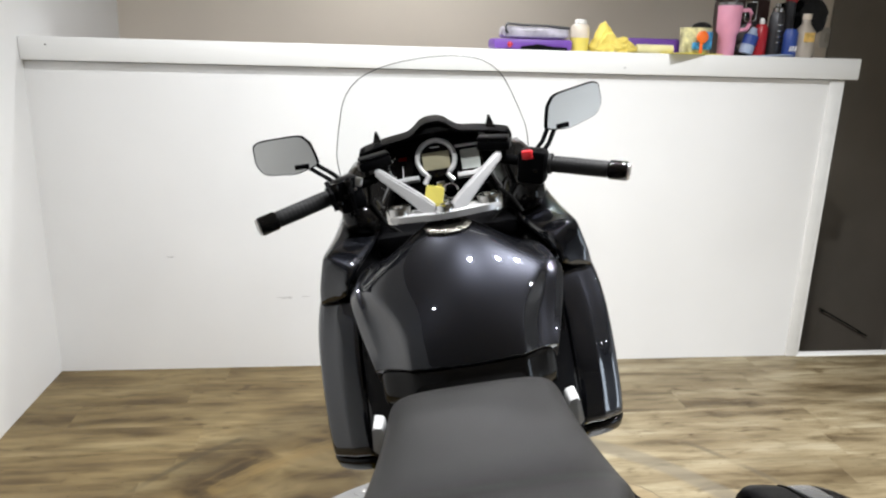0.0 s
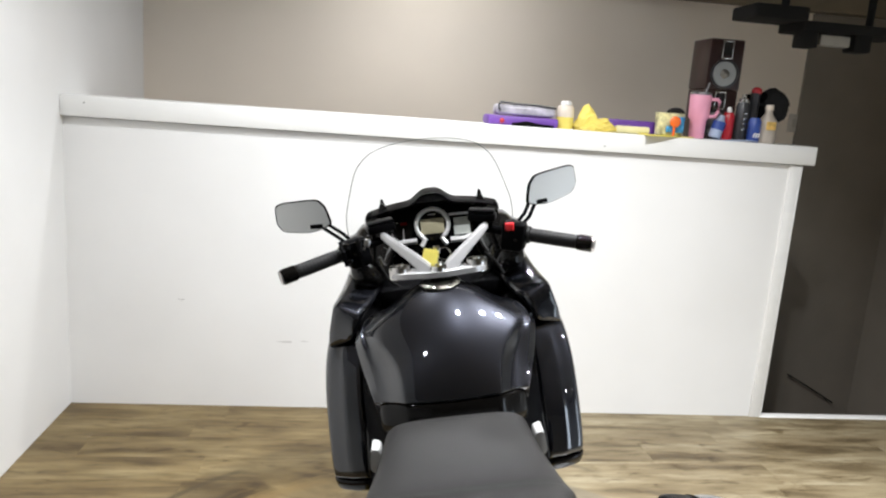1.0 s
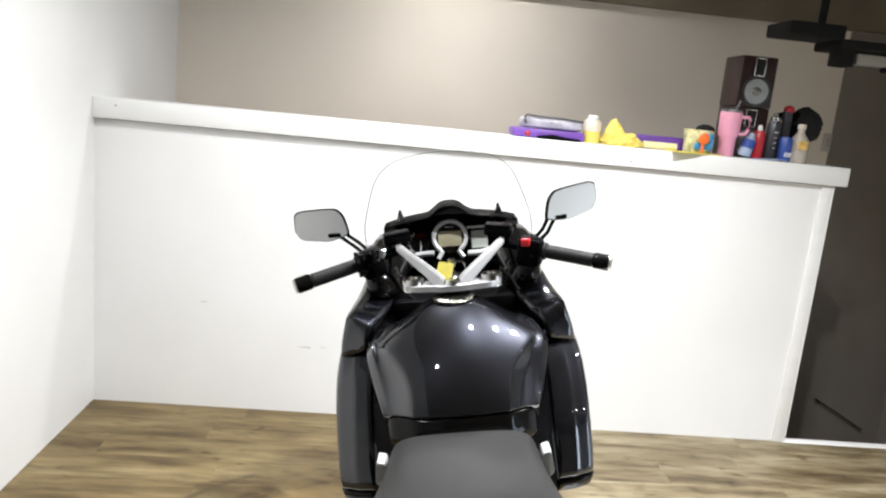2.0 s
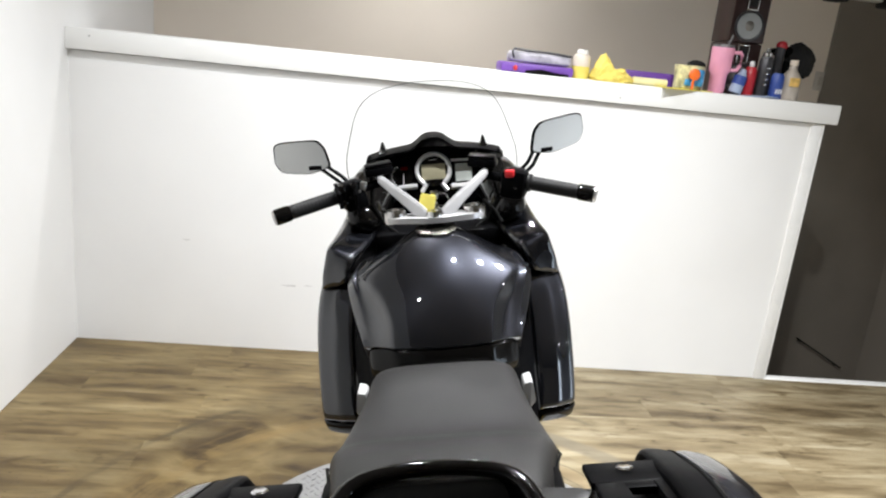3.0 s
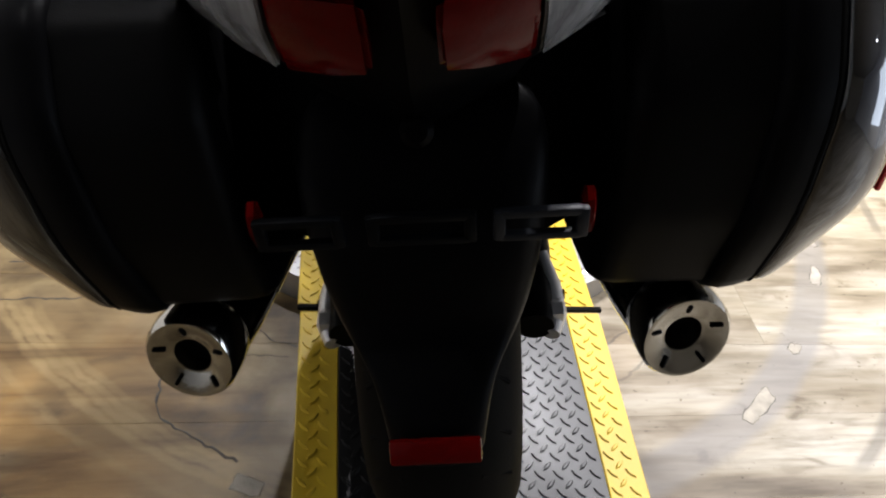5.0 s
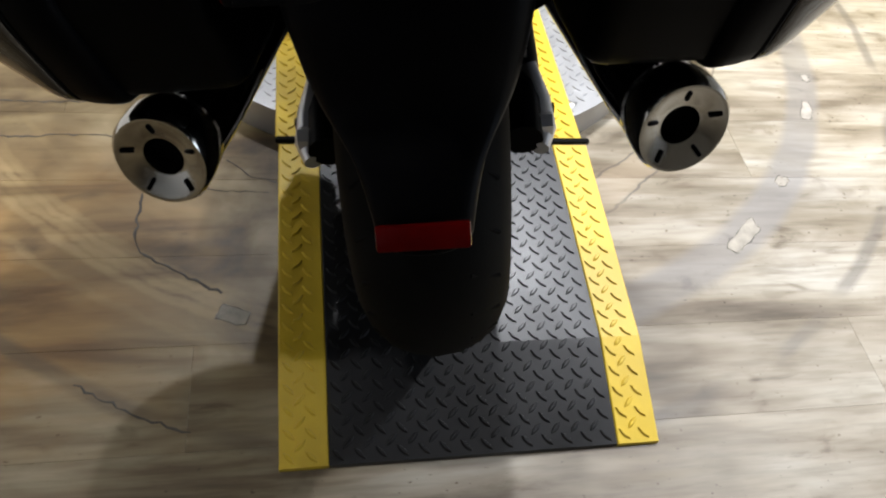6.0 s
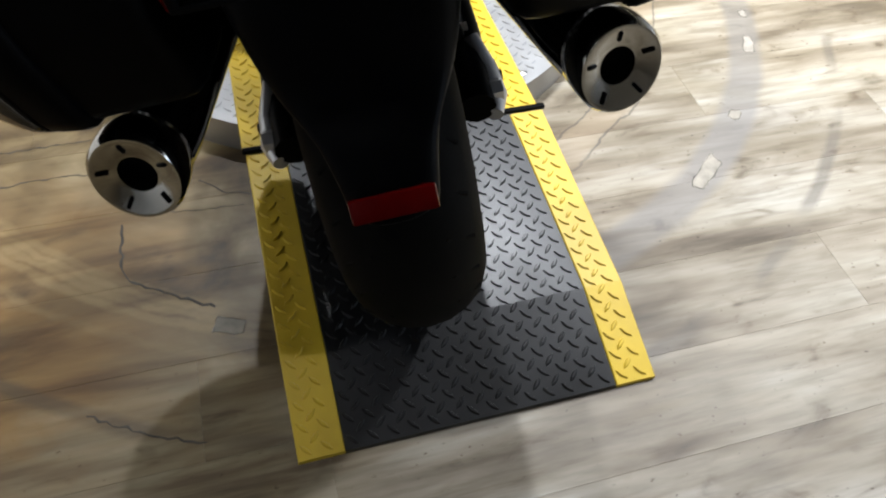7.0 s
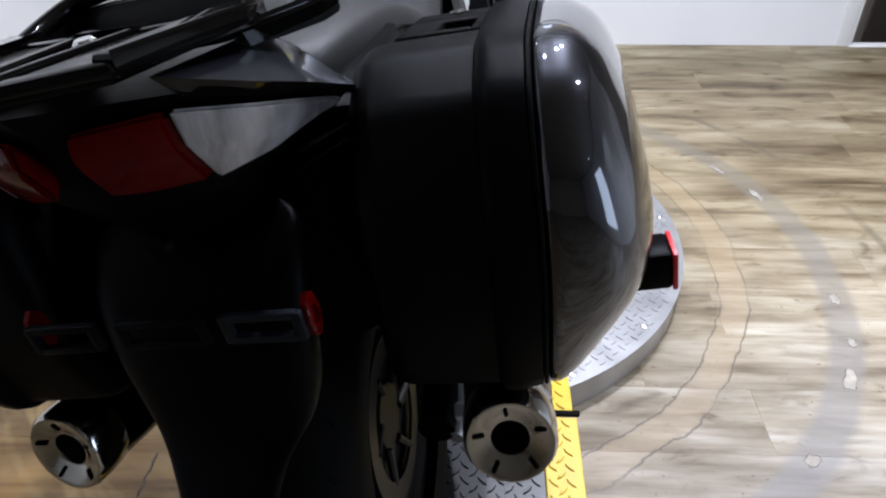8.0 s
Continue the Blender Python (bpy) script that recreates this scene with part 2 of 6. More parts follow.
GRAB_BLACK = material("satin_grey_black_plastic", (0.0095, 0.0092, 0.0090), 0.44, vary=0.12, scale=20, fine=600, bump=0.08, spec=0.34)
GRAIN_BLACK = material("grained_black_plastic", (0.0013, 0.0013, 0.0014), 0.42, vary=0.12, scale=12, fine=900, bump=0.18, spec=0.055)
VINYL = material("black_seat_vinyl", (0.0115, 0.011, 0.0105), 0.50, spec=0.32, vary=0.12, scale=10, fine=600, bump=0.22)
RUBBER = material("black_rubber", (0.0022, 0.0022, 0.0020), 0.7, spec=0.06, vary=0.2, scale=14, fine=300, bump=0.15)
GRIP_RUBBER = material("grip_rubber", (0.006, 0.006, 0.006), 0.62, spec=0.25, vary=0.15, scale=20, fine=400, bump=0.2)
SILVER = material("satin_silver_paint", (0.54, 0.54, 0.545), 0.33, metal=0.6, vary=0.06, scale=10, fine=500, bump=0.04)
BRIGHT_SILVER = material("bright_silver_bezel", (0.66, 0.66, 0.66), 0.35, metal=0.35, vary=0.05, scale=10, fine=500, bump=0.03)
PALE_COVER = material("pale_grey_frame_paint", (0.36, 0.36, 0.355), 0.5, vary=0.05, scale=12, fine=300, bump=0.04)
STEEL = material("brushed_steel", (0.60, 0.59, 0.57), 0.16, metal=1.0, vary=0.08, scale=15, fine=260, bump=0.05)
CAP_STEEL = material("satin_end_cap_steel", (0.44, 0.425, 0.39), 0.13, metal=1.0, vary=0.10, scale=15, fine=260, bump=0.05)
CAP_METAL = material("dull_cap_metal", (0.11, 0.105, 0.09), 0.28, metal=1.0, vary=0.12, scale=30, bump=0.0)
CHROME = material("chrome", (0.75, 0.75, 0.75), 0.10, metal=1.0, vary=0.03, bump=0.0)
DISC_STEEL = material("dull_disc_steel", (0.010, 0.0095, 0.009), 0.45, spec=0.2, metal=0.2, vary=0.2, scale=20)
DARK_METAL = material("dark_cast_metal", (0.006, 0.0058, 0.0055), 0.5, spec=0.12, metal=0.0, vary=0.15, scale=12, bump=0.05)
FASTENER = material("zinc_fastener", (0.55, 0.54, 0.52), 0.3, metal=1.0, vary=0.1, scale=40, bump=0.0)
MIRROR = material("mirror_glass", (0.86, 0.87, 0.86), 0.0, metal=1.0, vary=0.0, bump=0.0)
RED_LENS = material("red_lens", (0.072, 0.0008, 0.0008), 0.10, spec=0.10, coat=0.0, vary=0.15, scale=30, fine=200, bump=0.1)
CLEAR_LENS = material("clear_signal_lens", (0.25, 0.25, 0.255), 0.16, coat=0.8, vary=0.6, scale=34, fine=160, bump=0.5, grain=(1, 1, 0.25), metal=0.1)
RED_PLASTIC = material("red_plastic", (0.55, 0.02, 0.025), 0.35, vary=0.1)
LCD = material("lcd_glass", (0.40, 0.37, 0.25), 0.15, coat=0.6, vary=0.06, scale=30, bump=0.0)
LCD_GREY = material("lcd_grey_glass", (0.50, 0.53, 0.50), 0.15, coat=0.6, vary=0.06, scale=30, bump=0.0)
YELLOW_CARD = material("yellow_card", (0.72, 0.62, 0.12), 0.7, vary=0.08, scale=30)
YELLOW_VINYL = material("yellow_mat_vinyl", (0.54, 0.372, 0.014), 0.5, vary=0.14, scale=9, fine=300, bump=0.1)
BLACK_VINYL = material("black_mat_vinyl", (0.0050, 0.0051, 0.0057), 0.36, spec=0.40, vary=0.2, scale=9, fine=300, bump=0.1)
TREAD = material("aluminium_tread_plate", (0.40, 0.40, 0.40), 0.4, metal=0.85, vary=0.1, scale=14, fine=300, bump=0.1)
SCREEN = clear("clear_polycarbonate", (0.965, 0.975, 0.975))
SCREEN_EDGE = material("screen_edge", (0.10, 0.10, 0.10), 0.3, vary=0.1, bump=0.0)


# ---- mesh helpers ----
def finish(name, bm, mat, smooth=True):
    bmesh.ops.recalc_face_normals(bm, faces=bm.faces)
    me = bpy.data.meshes.new(name)
    bm.to_mesh(me)
    bm.free()
    for p in me.polygons:
        p.use_smooth = smooth
    for m in mat if isinstance(mat, (list, tuple)) else (mat,):
        me.materials.append(m)
    return me


def part(name, bm, mat, parent, label="", smooth=True, sub=0):
    """One mesh object under a thing or a part."""
    ob = new(name, finish(name, bm, mat, smooth))
    ob.parent = parent
    if label:
        tagged(ob, label)
    if sub:
        md = ob.modifiers.new("smooth", "SUBSURF")
        md.levels = md.render_levels = sub
    elif smooth:
        ob.data.set_sharp_from_angle(angle=radians(38))
    return ob


def thing(name, bm, mat, label, category, group="", kind="", smooth=True, sub=0):
    ob = part(name, bm, mat, None, "", smooth, sub)
    return tagged(ob, label, category, group, kind)


def root(name, label, category, m=None, group="", kind=""):
    ob = new(name)
    if m is not None:
        ob.matrix_world = m
    return tagged(ob, label, category, group, kind)


def box(bm, c, size, bevel=0.0, rot=None, seg=2):
    r = bmesh.ops.create_cube(bm, size=1)
    m = Matrix.Translation(c) @ (rot.to_4x4() if rot is not None else Matrix()) @ Matrix.Diagonal((*size, 1))
    bmesh.ops.transform(bm, matrix=m, verts=r["verts"])
    if bevel:
        es = list({e for v in r["verts"] for e in v.link_edges})
        bmesh.ops.bevel(bm, geom=es, offset=bevel, segments=seg, affect="EDGES", profile=0.5, clamp_overlap=True)
    return bm


def turn(x=0, y=0, z=0):
    return Euler((radians(x), radians(y), radians(z))).to_matrix()


def rod(bm, p, q, r1, r2=None, seg=20, caps=True):
    p, q = Vector(p), Vector(q)
    d = q - p
    r = bmesh.ops.create_cone(bm, cap_ends=caps, segments=seg, radius1=r1, radius2=r1 if r2 is None else r2, depth=d.length)
    m = Matrix.Translation((p + q) / 2) @ d.to_track_quat("Z", "Y").to_matrix().to_4x4()
    bmesh.ops.transform(bm, matrix=m, verts=r["verts"])
    return bm


def tube(bm, pts, r, seg=10, closed=False):
    """A round bar swept along points."""
    pts = [Vector(p) for p in pts]
    n = len(pts)
    rings = []
    up = Vector((0, 0, 1))
    for i, p in enumerate(pts):
        a = pts[(i - 1) % n] if (closed or i) else p
        b = pts[(i + 1) % n] if (closed or i < n - 1) else p
        d = (b - a).normalized()
        s = d.cross(up)
        if s.length < 0.05:
            s = d.cross(Vector((1, 0, 0)))
        s.normalize()
        w = s.cross(d).normalized()
        rad = r[i] if isinstance(r, (list, tuple)) else r
        rings.append([bm.verts.new(p + rad * (math.cos(k * math.tau / seg) * s + math.sin(k * math.tau / seg) * w)) for k in range(seg)])
    span = n if closed else n - 1
    for i in range(span):
        a, b = rings[i], rings[(i + 1) % n]
        for k in range(seg):
            bm.faces.new((a[k], a[(k + 1) % seg], b[(k + 1) % seg], b[k]))
    if not closed:
        bm.faces.new(rings[0])
        bm.faces.new(rings[-1])
    return bm


def loft(bm, sections, ring=True, caps=True, creases=()):
    """Skin over cross-sections that have equal counts of points. creases: index along the section and sharpness."""
    rows = [[bm.verts.new(p) for p in s] for s in sections]
    n = len(rows[0])
    for a, b in zip(rows, rows[1:]):
        for k in range(n if ring else n - 1):
            bm.faces.new((a[k], a[(k + 1) % n], b[(k + 1) % n], b[k]))
    if caps and ring:
        bm.faces.new(rows[0])
        bm.faces.new(rows[-1])
    if creases:
        layer = bm.edges.layers.float.new("crease_edge")
        for k, sharp in creases:
            for a, b in zip(rows, rows[1:]):
                bm.edges.get((a[k], b[k]))[layer] = sharp
    return bm


def slab(bm, outline, to3d, depth, bevel=0.0):
    """A plate: a flat outline carried to space by to3d(u, v, w) and thickened along w."""
    a = [bm.verts.new(to3d(u, v, 0)) for u, v in outline]
    b = [bm.verts.new(to3d(u, v, depth)) for u, v in outline]
    n = len(a)
    fs = [bm.faces.new(a), bm.faces.new(b)]
    for k in range(n):
        bm.faces.new((a[k], a[(k + 1) % n], b[(k + 1) % n], b[k]))
    if bevel:
        es = list({e for f in fs for e in f.edges})
        bmesh.ops.bevel(bm, geom=es, offset=bevel, segments=2, affect="EDGES", profile=0.5)
    return bm


def lathe(bm, profile, seg=32, m=None, caps=True):
    """Turns a profile of (radius, height) about the z axis."""
    rows = []
    for r, z in profile:
        rows.append([bm.verts.new(((m or Matrix()) @ Vector((r * math.cos(k * math.tau / seg), r * math.sin(k * math.tau / seg), z)))) for k in range(seg)])
    for a, b in zip(rows, rows[1:]):
        for k in range(seg):
            bm.faces.new((a[k], a[(k + 1) % seg], b[(k + 1) % seg], b[k]))
    if caps:
        bm.faces.new(rows[0])
        bm.faces.new(rows[-1])
    return bm


def rounded(pts, r=0.35, seg=4):
    """Rounds the corners of a closed outline."""
    out = []
    n = len(pts)
    for i in range(n):
        p, a, b = Vector(pts[i]), Vector(pts[i - 1]), Vector(pts[(i + 1) % n])
        u, v = p + (a - p) * r, p + (b - p) * r
        for k in range(seg + 1):
            t = k / seg
            out.append(tuple((1 - t) ** 2 * u + 2 * t * (1 - t) * p + t * t * v))
    return out


def both(pts, s):
    return [Vector((s * p[0], p[1], p[2])) for p in pts]


B = bmesh.new

# ---- room ----
LW, CY, BW, RW, REAR = -1.40, 2.78, 4.0, 3.5, -4.2
SOFFIT = 2.235
GY = -1.35
T = 0.12


def wall(name, lo, hi, mat, label):
    lo, hi = Vector(lo), Vector(hi)
    return thing(name, box(B(), (lo + hi) / 2, hi - lo), mat, label, "wall", kind="structure", smooth=False)


wall("wall_west", (LW - T, REAR - T, -1.2), (LW, BW + T, CEIL), WHITE_WALL, "smooth white painted side wall")
wall("wall_north", (LW, BW, -1.2), (RW, BW + T, CEIL), BEIGE_WALL, "beige painted wall behind the half-height partition")
wall("wall_east", (RW, REAR - T, -1.2), (RW + T, BW + T, CEIL), DAY_TINT_WALL, "white side wall, tinted blue to stand in for daylight")
# Unseen end wall, kept dark so little fill reaches the motorcycle's rear.
wall("wall_south", (LW, REAR - T, -1.2), (RW, REAR, CEIL), UNLIT_WALL, "unseen end wall, coloured dark brown to stand in for an unlit room")
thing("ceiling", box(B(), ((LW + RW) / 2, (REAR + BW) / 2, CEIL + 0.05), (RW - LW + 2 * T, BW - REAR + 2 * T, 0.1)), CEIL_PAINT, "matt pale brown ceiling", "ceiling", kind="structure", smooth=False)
floor = thing("floor", box(B(), ((LW + RW) / 2, (REAR + CY + 0.03) / 2, -0.105), (RW - LW, CY + 0.03 - REAR, 0.2)), SUBFLOOR, "weathered oak plank floor with worn streaks", "floor", kind="structure", smooth=False)

# glazed door in the east wall, pale daylight behind its frosted pane
b = B()
for dy in (-0.49, 0.49):
    box(b, (RW - 0.012, GY + dy, 1.05), (0.024, 0.08, 2.10), 0.003)
box(b, (RW - 0.012, GY, 2.14), (0.024, 1.06, 0.08), 0.003)
box(b, (RW - 0.010, GY, 0.09), (0.020, 0.896, 0.18), 0.003)
thing("door_1", b, WHITE_TRIM, "white-framed glazed door letting in cool daylight", "door", kind="structure")
day = bpy.data.lights.new("daylight", "AREA")
day.shape, day.size, day.size_y, day.energy, day.color = "RECTANGLE", 0.88, 1.90, 22, (0.74, 0.86, 1.0)
new("daylight_door", day).matrix_world = look((RW - 0.006, GY, 1.14), (0, GY, 1.14))

# half wall with its cap
HX = 2.03
thing("wall_half", box(B(), ((LW + HX) / 2, CY + 0.065, 0.66), (HX - LW, 0.13, 1.32)), WHITE_WALL, "white painted half-height partition with faint scuffs", "partition", kind="structure", smooth=False)
b = B()
box(b, ((LW + HX) / 2 + 0.03, CY + 0.14, 1.37), (HX - LW + 0.06, 0.34, 0.09), 0.004)
thing("ledge", b, WHITE_TRIM, "white painted timber ledge capping the partition", "ledge", kind="structure")
b = B()
box(b, (HX - 0.028, CY - 0.006, 0.66), (0.055, 0.012, 1.32), 0.003)
box(b, (HX + 0.006, CY + 0.06, 0.66), (0.012, 0.14, 1.32), 0.003)
thing("trim", b, WHITE_TRIM, "white painted corner trim board", "trim", kind="structure")
thing("threshold", box(B(), ((HX + RW) / 2, CY + 0.01, -0.008), (RW - HX, 0.05, 0.026), 0.004), WHITE_TRIM, "white nosing strip at the top of the stairwell", "trim", kind="structure")

# stairwell past the half wall, its surfaces coloured dark for shade
wall("wall_stair", (LW, CY + 0.04, -2.4), (HX, CY + 0.06, 0.0), UNLIT_WALL, "dark stairwell side below the partition")
thing("stairwell_floor", box(B(), ((LW + RW) / 2, (CY + BW) / 2, -1.25), (RW - LW, BW - CY, 0.1)), UNLIT_WALL, "dark grey lower landing", "floor", kind="structure", smooth=False)

# Panels over the plain walls; their dark paint stands in for dim light.
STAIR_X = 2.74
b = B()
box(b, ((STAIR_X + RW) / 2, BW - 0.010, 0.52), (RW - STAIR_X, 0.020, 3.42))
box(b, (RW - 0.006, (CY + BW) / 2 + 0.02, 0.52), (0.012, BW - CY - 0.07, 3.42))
thing("wall_panel", b, STAIR_SHADE, "stairwell walls coloured grey-brown to stand in for their shade", "wall panel", kind="structure", smooth=False)

# boxed beam along the top of the wall
b = B()
box(b, ((LW + RW) / 2, (3.90 + BW) / 2, (SOFFIT + CEIL) / 2), (RW - LW - 0.004, BW - 3.90 - 0.002, CEIL - SOFFIT - 0.002))
thing("soffit", b, material("brown_soffit_paint", (0.20, 0.165, 0.115), 0.75, vary=0.12, scale=3, bump=0.1), "brown painted boxed beam along the top of the beige wall", "soffit", kind="structure", smooth=False)

# ---- motorcycle ----
bike = root("motorcycle", "charcoal grey sport-touring motorcycle leaning on its side stand, with panniers", "motorcycle",
            pose(0.182, 0.19, 0.07, 0, 0, -4.6) @ pose(0, 0, 0, 0, -10, 0))


def wheel(name, y, radius, width, rim_r):
    prof = []
    for k in range(13):
        a = math.pi * (k / 12 - 0.5) * 1.25
        prof.append((radius - 0.42 * width * (1 - math.cos(a)) * 1.15, width * 0.5 * math.sin(a) / math.sin(math.pi * 0.625)))
    prof = [(rim_r, -width * 0.36)] + prof + [(rim_r, width * 0.36)]
    m = Matrix.Translation((0, y, radius)) @ pose(0, 0, 0, 0, 90, 0)
    b = B()
    rows = [[b.verts.new(m @ Vector((r * math.cos(k * math.tau / 56), r * math.sin(k * math.tau / 56), z))) for k in range(56)] for r, z in prof]
    for p, q in zip(rows, rows[1:] + rows[:1]):
        for k in range(56):
            b.faces.new((p[k], p[(k + 1) % 56], q[(k + 1) % 56], q[k]))
    tyre = part(name, b, RUBBER, bike, "black road tyre with shallow grooves")
    b = B()
    for s in (-1, 1):
        lathe(b, [(rim_r + 0.004, s * width * 0.30), (rim_r + 0.006, s * width * 0.36), (rim_r - 0.02, s * width * 0.36), (rim_r - 0.024, s * width * 0.26)], 48, m)
    lathe(b, [(0.05, -0.06), (0.055, -0.05), (0.055, 0.05), (0.05, 0.06)], 24, m)
    for k in range(5):
        a = k * math.tau / 5
        c, s = math.cos(a), math.sin(a)
        rod(b, m @ Vector((0.04 * c, 0.04 * s, 0)), m @ Vector((rim_r * c, rim_r * s, 0)), 0.022, 0.014, 10)
    part("rim", b, DARK_METAL, tyre, "dark cast five-spoke rim")
    b = B()
    for k in range(28):
        a = k * math.tau / 28
        for s in (-1, 1):
            p = m @ Vector(((radius - 0.012) * math.cos(a), (radius - 0.012) * math.sin(a), s * width * 0.24))
            q = m @ Vector(((radius - 0.036) * math.cos(a + 0.09), (radius - 0.036) * math.sin(a + 0.09), s * width * 0.43))
            rod(b, p, q, 0.0032, 0.0032, 6)
    tagged(part("tread_groove", b, RUBBER, tyre), kind="stuff")
    for s in (-1, 1):
        b = B()
        lathe(b, [(0.13, s * 0.064), (0.13, s * 0.069), (0.096, s * 0.069), (0.096, s * 0.064), (0.13, s * 0.064)], 36, m, False)
        part("brake_disc", b, DISC_STEEL, tyre, "dull steel brake disc")
        for k in range(6):
            a = k * math.tau / 6
            b = B()
            rod(b, m @ Vector((0.05 * math.cos(a), 0.05 * math.sin(a), s * 0.060)), m @ Vector((0.10 * math.cos(a + 0.25), 0.10 * math.sin(a + 0.25), s * 0.066)), 0.007, 0.006, 8)
            part("disc_arm", b, DISC_STEEL, tyre)
    return tyre


wheel("rear_wheel", 0.0, 0.315, 0.18, 0.222)
wheel("front_wheel", 1.545, 0.30, 0.12, 0.216)

# swing arm, axle lugs, stand
b = B()
for s in (-1, 1):
    tube(b, [(s * 0.135, -0.03, 0.315), (s * 0.14, 0.12, 0.325), (s * 0.13, 0.35, 0.37), (s * 0.11, 0.52, 0.40)], [0.028, 0.034, 0.042, 0.045], 12)
box(b, (0, 0.42, 0.385), (0.24, 0.1, 0.08), 0.02)
arm = part("swing_arm", b, SATIN_BLACK, bike)
for s in (-1, 1):
    b = B()
    tube(b, [(s * 0.152, 0.085, 0.352), (s * 0.163, 0.045, 0.318), (s * 0.166, 0.005, 0.300), (s * 0.160, -0.030, 0.296)], [0.012, 0.020, 0.021, 0.012], 14)
    rod(b, (s * 0.15, 0, 0.315), (s * 0.178, 0, 0.315), 0.019, 0.017, 6)
    part("axle_lug", b, SILVER, arm, "cast silver axle clamp")
    b = B()
    rod(b, (s * 0.172, 0.034, 0.312), (s * 0.186, 0.034, 0.312), 0.008, 0.008, 12)
    part("axle_hole", b, SATIN_BLACK, arm)
b = B()
box(b, (0.118, 0.135, 0.300), (0.050, 0.105, 0.060), 0.012, turn(-12, 0, 0))
box(b, (0.128, 0.105, 0.345), (0.034, 0.055, 0.040), 0.010, turn(-20, 0, 0))
cal = part("brake_caliper", b, SATIN_BLACK, arm, "black rear brake caliper")
for y, zc in ((0.10, 0.318), (0.135, 0.300), (0.17, 0.285), (0.105, 0.355)):
    b = B()
    rod(b, (0.140, y, zc), (0.152, y, zc), 0.0085, 0.0075, 10)
    part("bolt", b, FASTENER, cal)
b = B()
tube(b, [(0.13, 0.16, 0.33), (0.145, 0.20, 0.37), (0.135, 0.30, 0.40), (0.12, 0.42, 0.43)], 0.006, 8)
part("brake_hose", b, RUBBER, cal)
b = B()
tube(b, [(-0.15, 0.62, 0.30), (-0.20, 0.58, 0.18), (-0.262, 0.55, 0.058)], 0.014, 10)
box(b, (-0.268, 0.545, 0.055), (0.05, 0.06, 0.012), 0.004, turn(0, 10, 0))
part("side_stand", b, SATIN_BLACK, bike, "black side stand swung down")
b = B()
box(b, (0, 0.86, 0.46), (0.40, 0.50, 0.34), 0.06)
box(b, (0, 0.60, 0.62), (0.24, 0.30, 0.22), 0.04)
part("engine", b, SATIN_BLACK, bike, "dark grey engine block behind the fairing")
for s in (-1, 1):
    b = B()
    tube(b, [(s * 0.105, 1.42, 0.92), (s * 0.105, 1.545, 0.30)], 0.026, 14)
    fork = part("fork_leg", b, SATIN_BLACK, bike)
b = B()
rows = []
for k in range(11):
    a = radians(10 + 150 * k / 10)
    rows.append([(x, 1.545 - 0.33 * math.cos(a) * 0.97, 0.30 + (0.33 - abs(x) ** 2 * 3.2) * math.sin(a)) for x in (-0.075, -0.06, -0.03, 0, 0.03, 0.06, 0.075)])
loft(b, rows, ring=False)
mud = part("front_mudguard", b, PAINT, fork)
mud.modifiers.clear()
md = mud.modifiers.new("shell", "SOLIDIFY")
md.thickness = 0.004

# frame covers either side of the seat nose
for s in (-1, 1):
    b = B()
    out = rounded([(0.160, 0.752), (0.179, 0.758), (0.186, 0.704), (0.172, 0.688), (0.162, 0.702)], 0.22, 4)
    slab(b, out, lambda u, v, w: Vector((s * u, 0.600 + w + (0.755 - v) * 0.25, v)), 0.05, 0.004)
    part("frame_cover", b, PALE_COVER, bike, "pale grey painted frame cover")

# tank: each row runs from the centre line over knee crease and shoulder to the flank
TANK = [
    ((0, .688, .806), (.060, .690, .807), (.106, .696, .807), (.138, .722, .803), (.160, .732, .801), (.173, .735, .799), (.172, .80, .72), (.13, .80, .62)),
    ((0, .692, .815), (.060, .694, .815), (.107, .700, .815), (.140, .730, .811), (.163, .741, .811), (.177, .744, .809), (.176, .80, .73), (.13, .80, .62)),
    ((0, .713, .858), (.062, .715, .855), (.109, .719, .845), (.145, .757, .838), (.176, .778, .847), (.193, .789, .838), (.186, .82, .76), (.13, .82, .63)),
    ((0, .745, .906), (.066, .747, .899), (.116, .750, .880), (.155, .790, .866), (.188, .807, .885), (.205, .818, .875), (.198, .85, .82), (.13, .85, .64)),
    ((0, .776, .941), (.076, .779, .932), (.148, .791, .911), (.174, .814, .899), (.197, .829, .916), (.213, .841, .904), (.206, .87, .86), (.13, .86, .65)),
    ((0, .818, .979), (.084, .822, .966), (.184, .842, .931), (.192, .849, .926), (.200, .853, .928), (.2135, .864, .912), (.206, .89, .87), (.13, .88, .66)),
    ((0, .858, 1.006), (.074, .861, .993), (.148, .868, .953), (.180, .878, .931), (.198, .878, .932), (.212, .888, .911), (.202, .91, .88), (.13, .90, .67)),
    ((0, .895, 1.023), (.054, .896, 1.013), (.106, .903, .979), (.158, .916, .947), (.186, .915, .948), (.203, .920, .925), (.190, .94, .89), (.12, .93, .68)),
    ((0, .945, 1.026), (.046, .945, 1.016), (.084, .950, .990), (.130, .958, .957), (.154, .957, .950), (.168, .955, .935), (.160, .97, .89), (.11, .97, .69)),
    ((0, 1.035, 1.000), (.050, 1.035, .990), (.082, 1.02, .975), (.106, 1.00, .953), (.117, 1.0, .940), (.125, 1.0, .930), (.125, 1.0, .88), (.10, 1.0, .70)),
]


def mirrored(row):
    return [Vector(p) for p in row] + [Vector((-x, y, z)) for x, y, z in reversed(row[1:])]


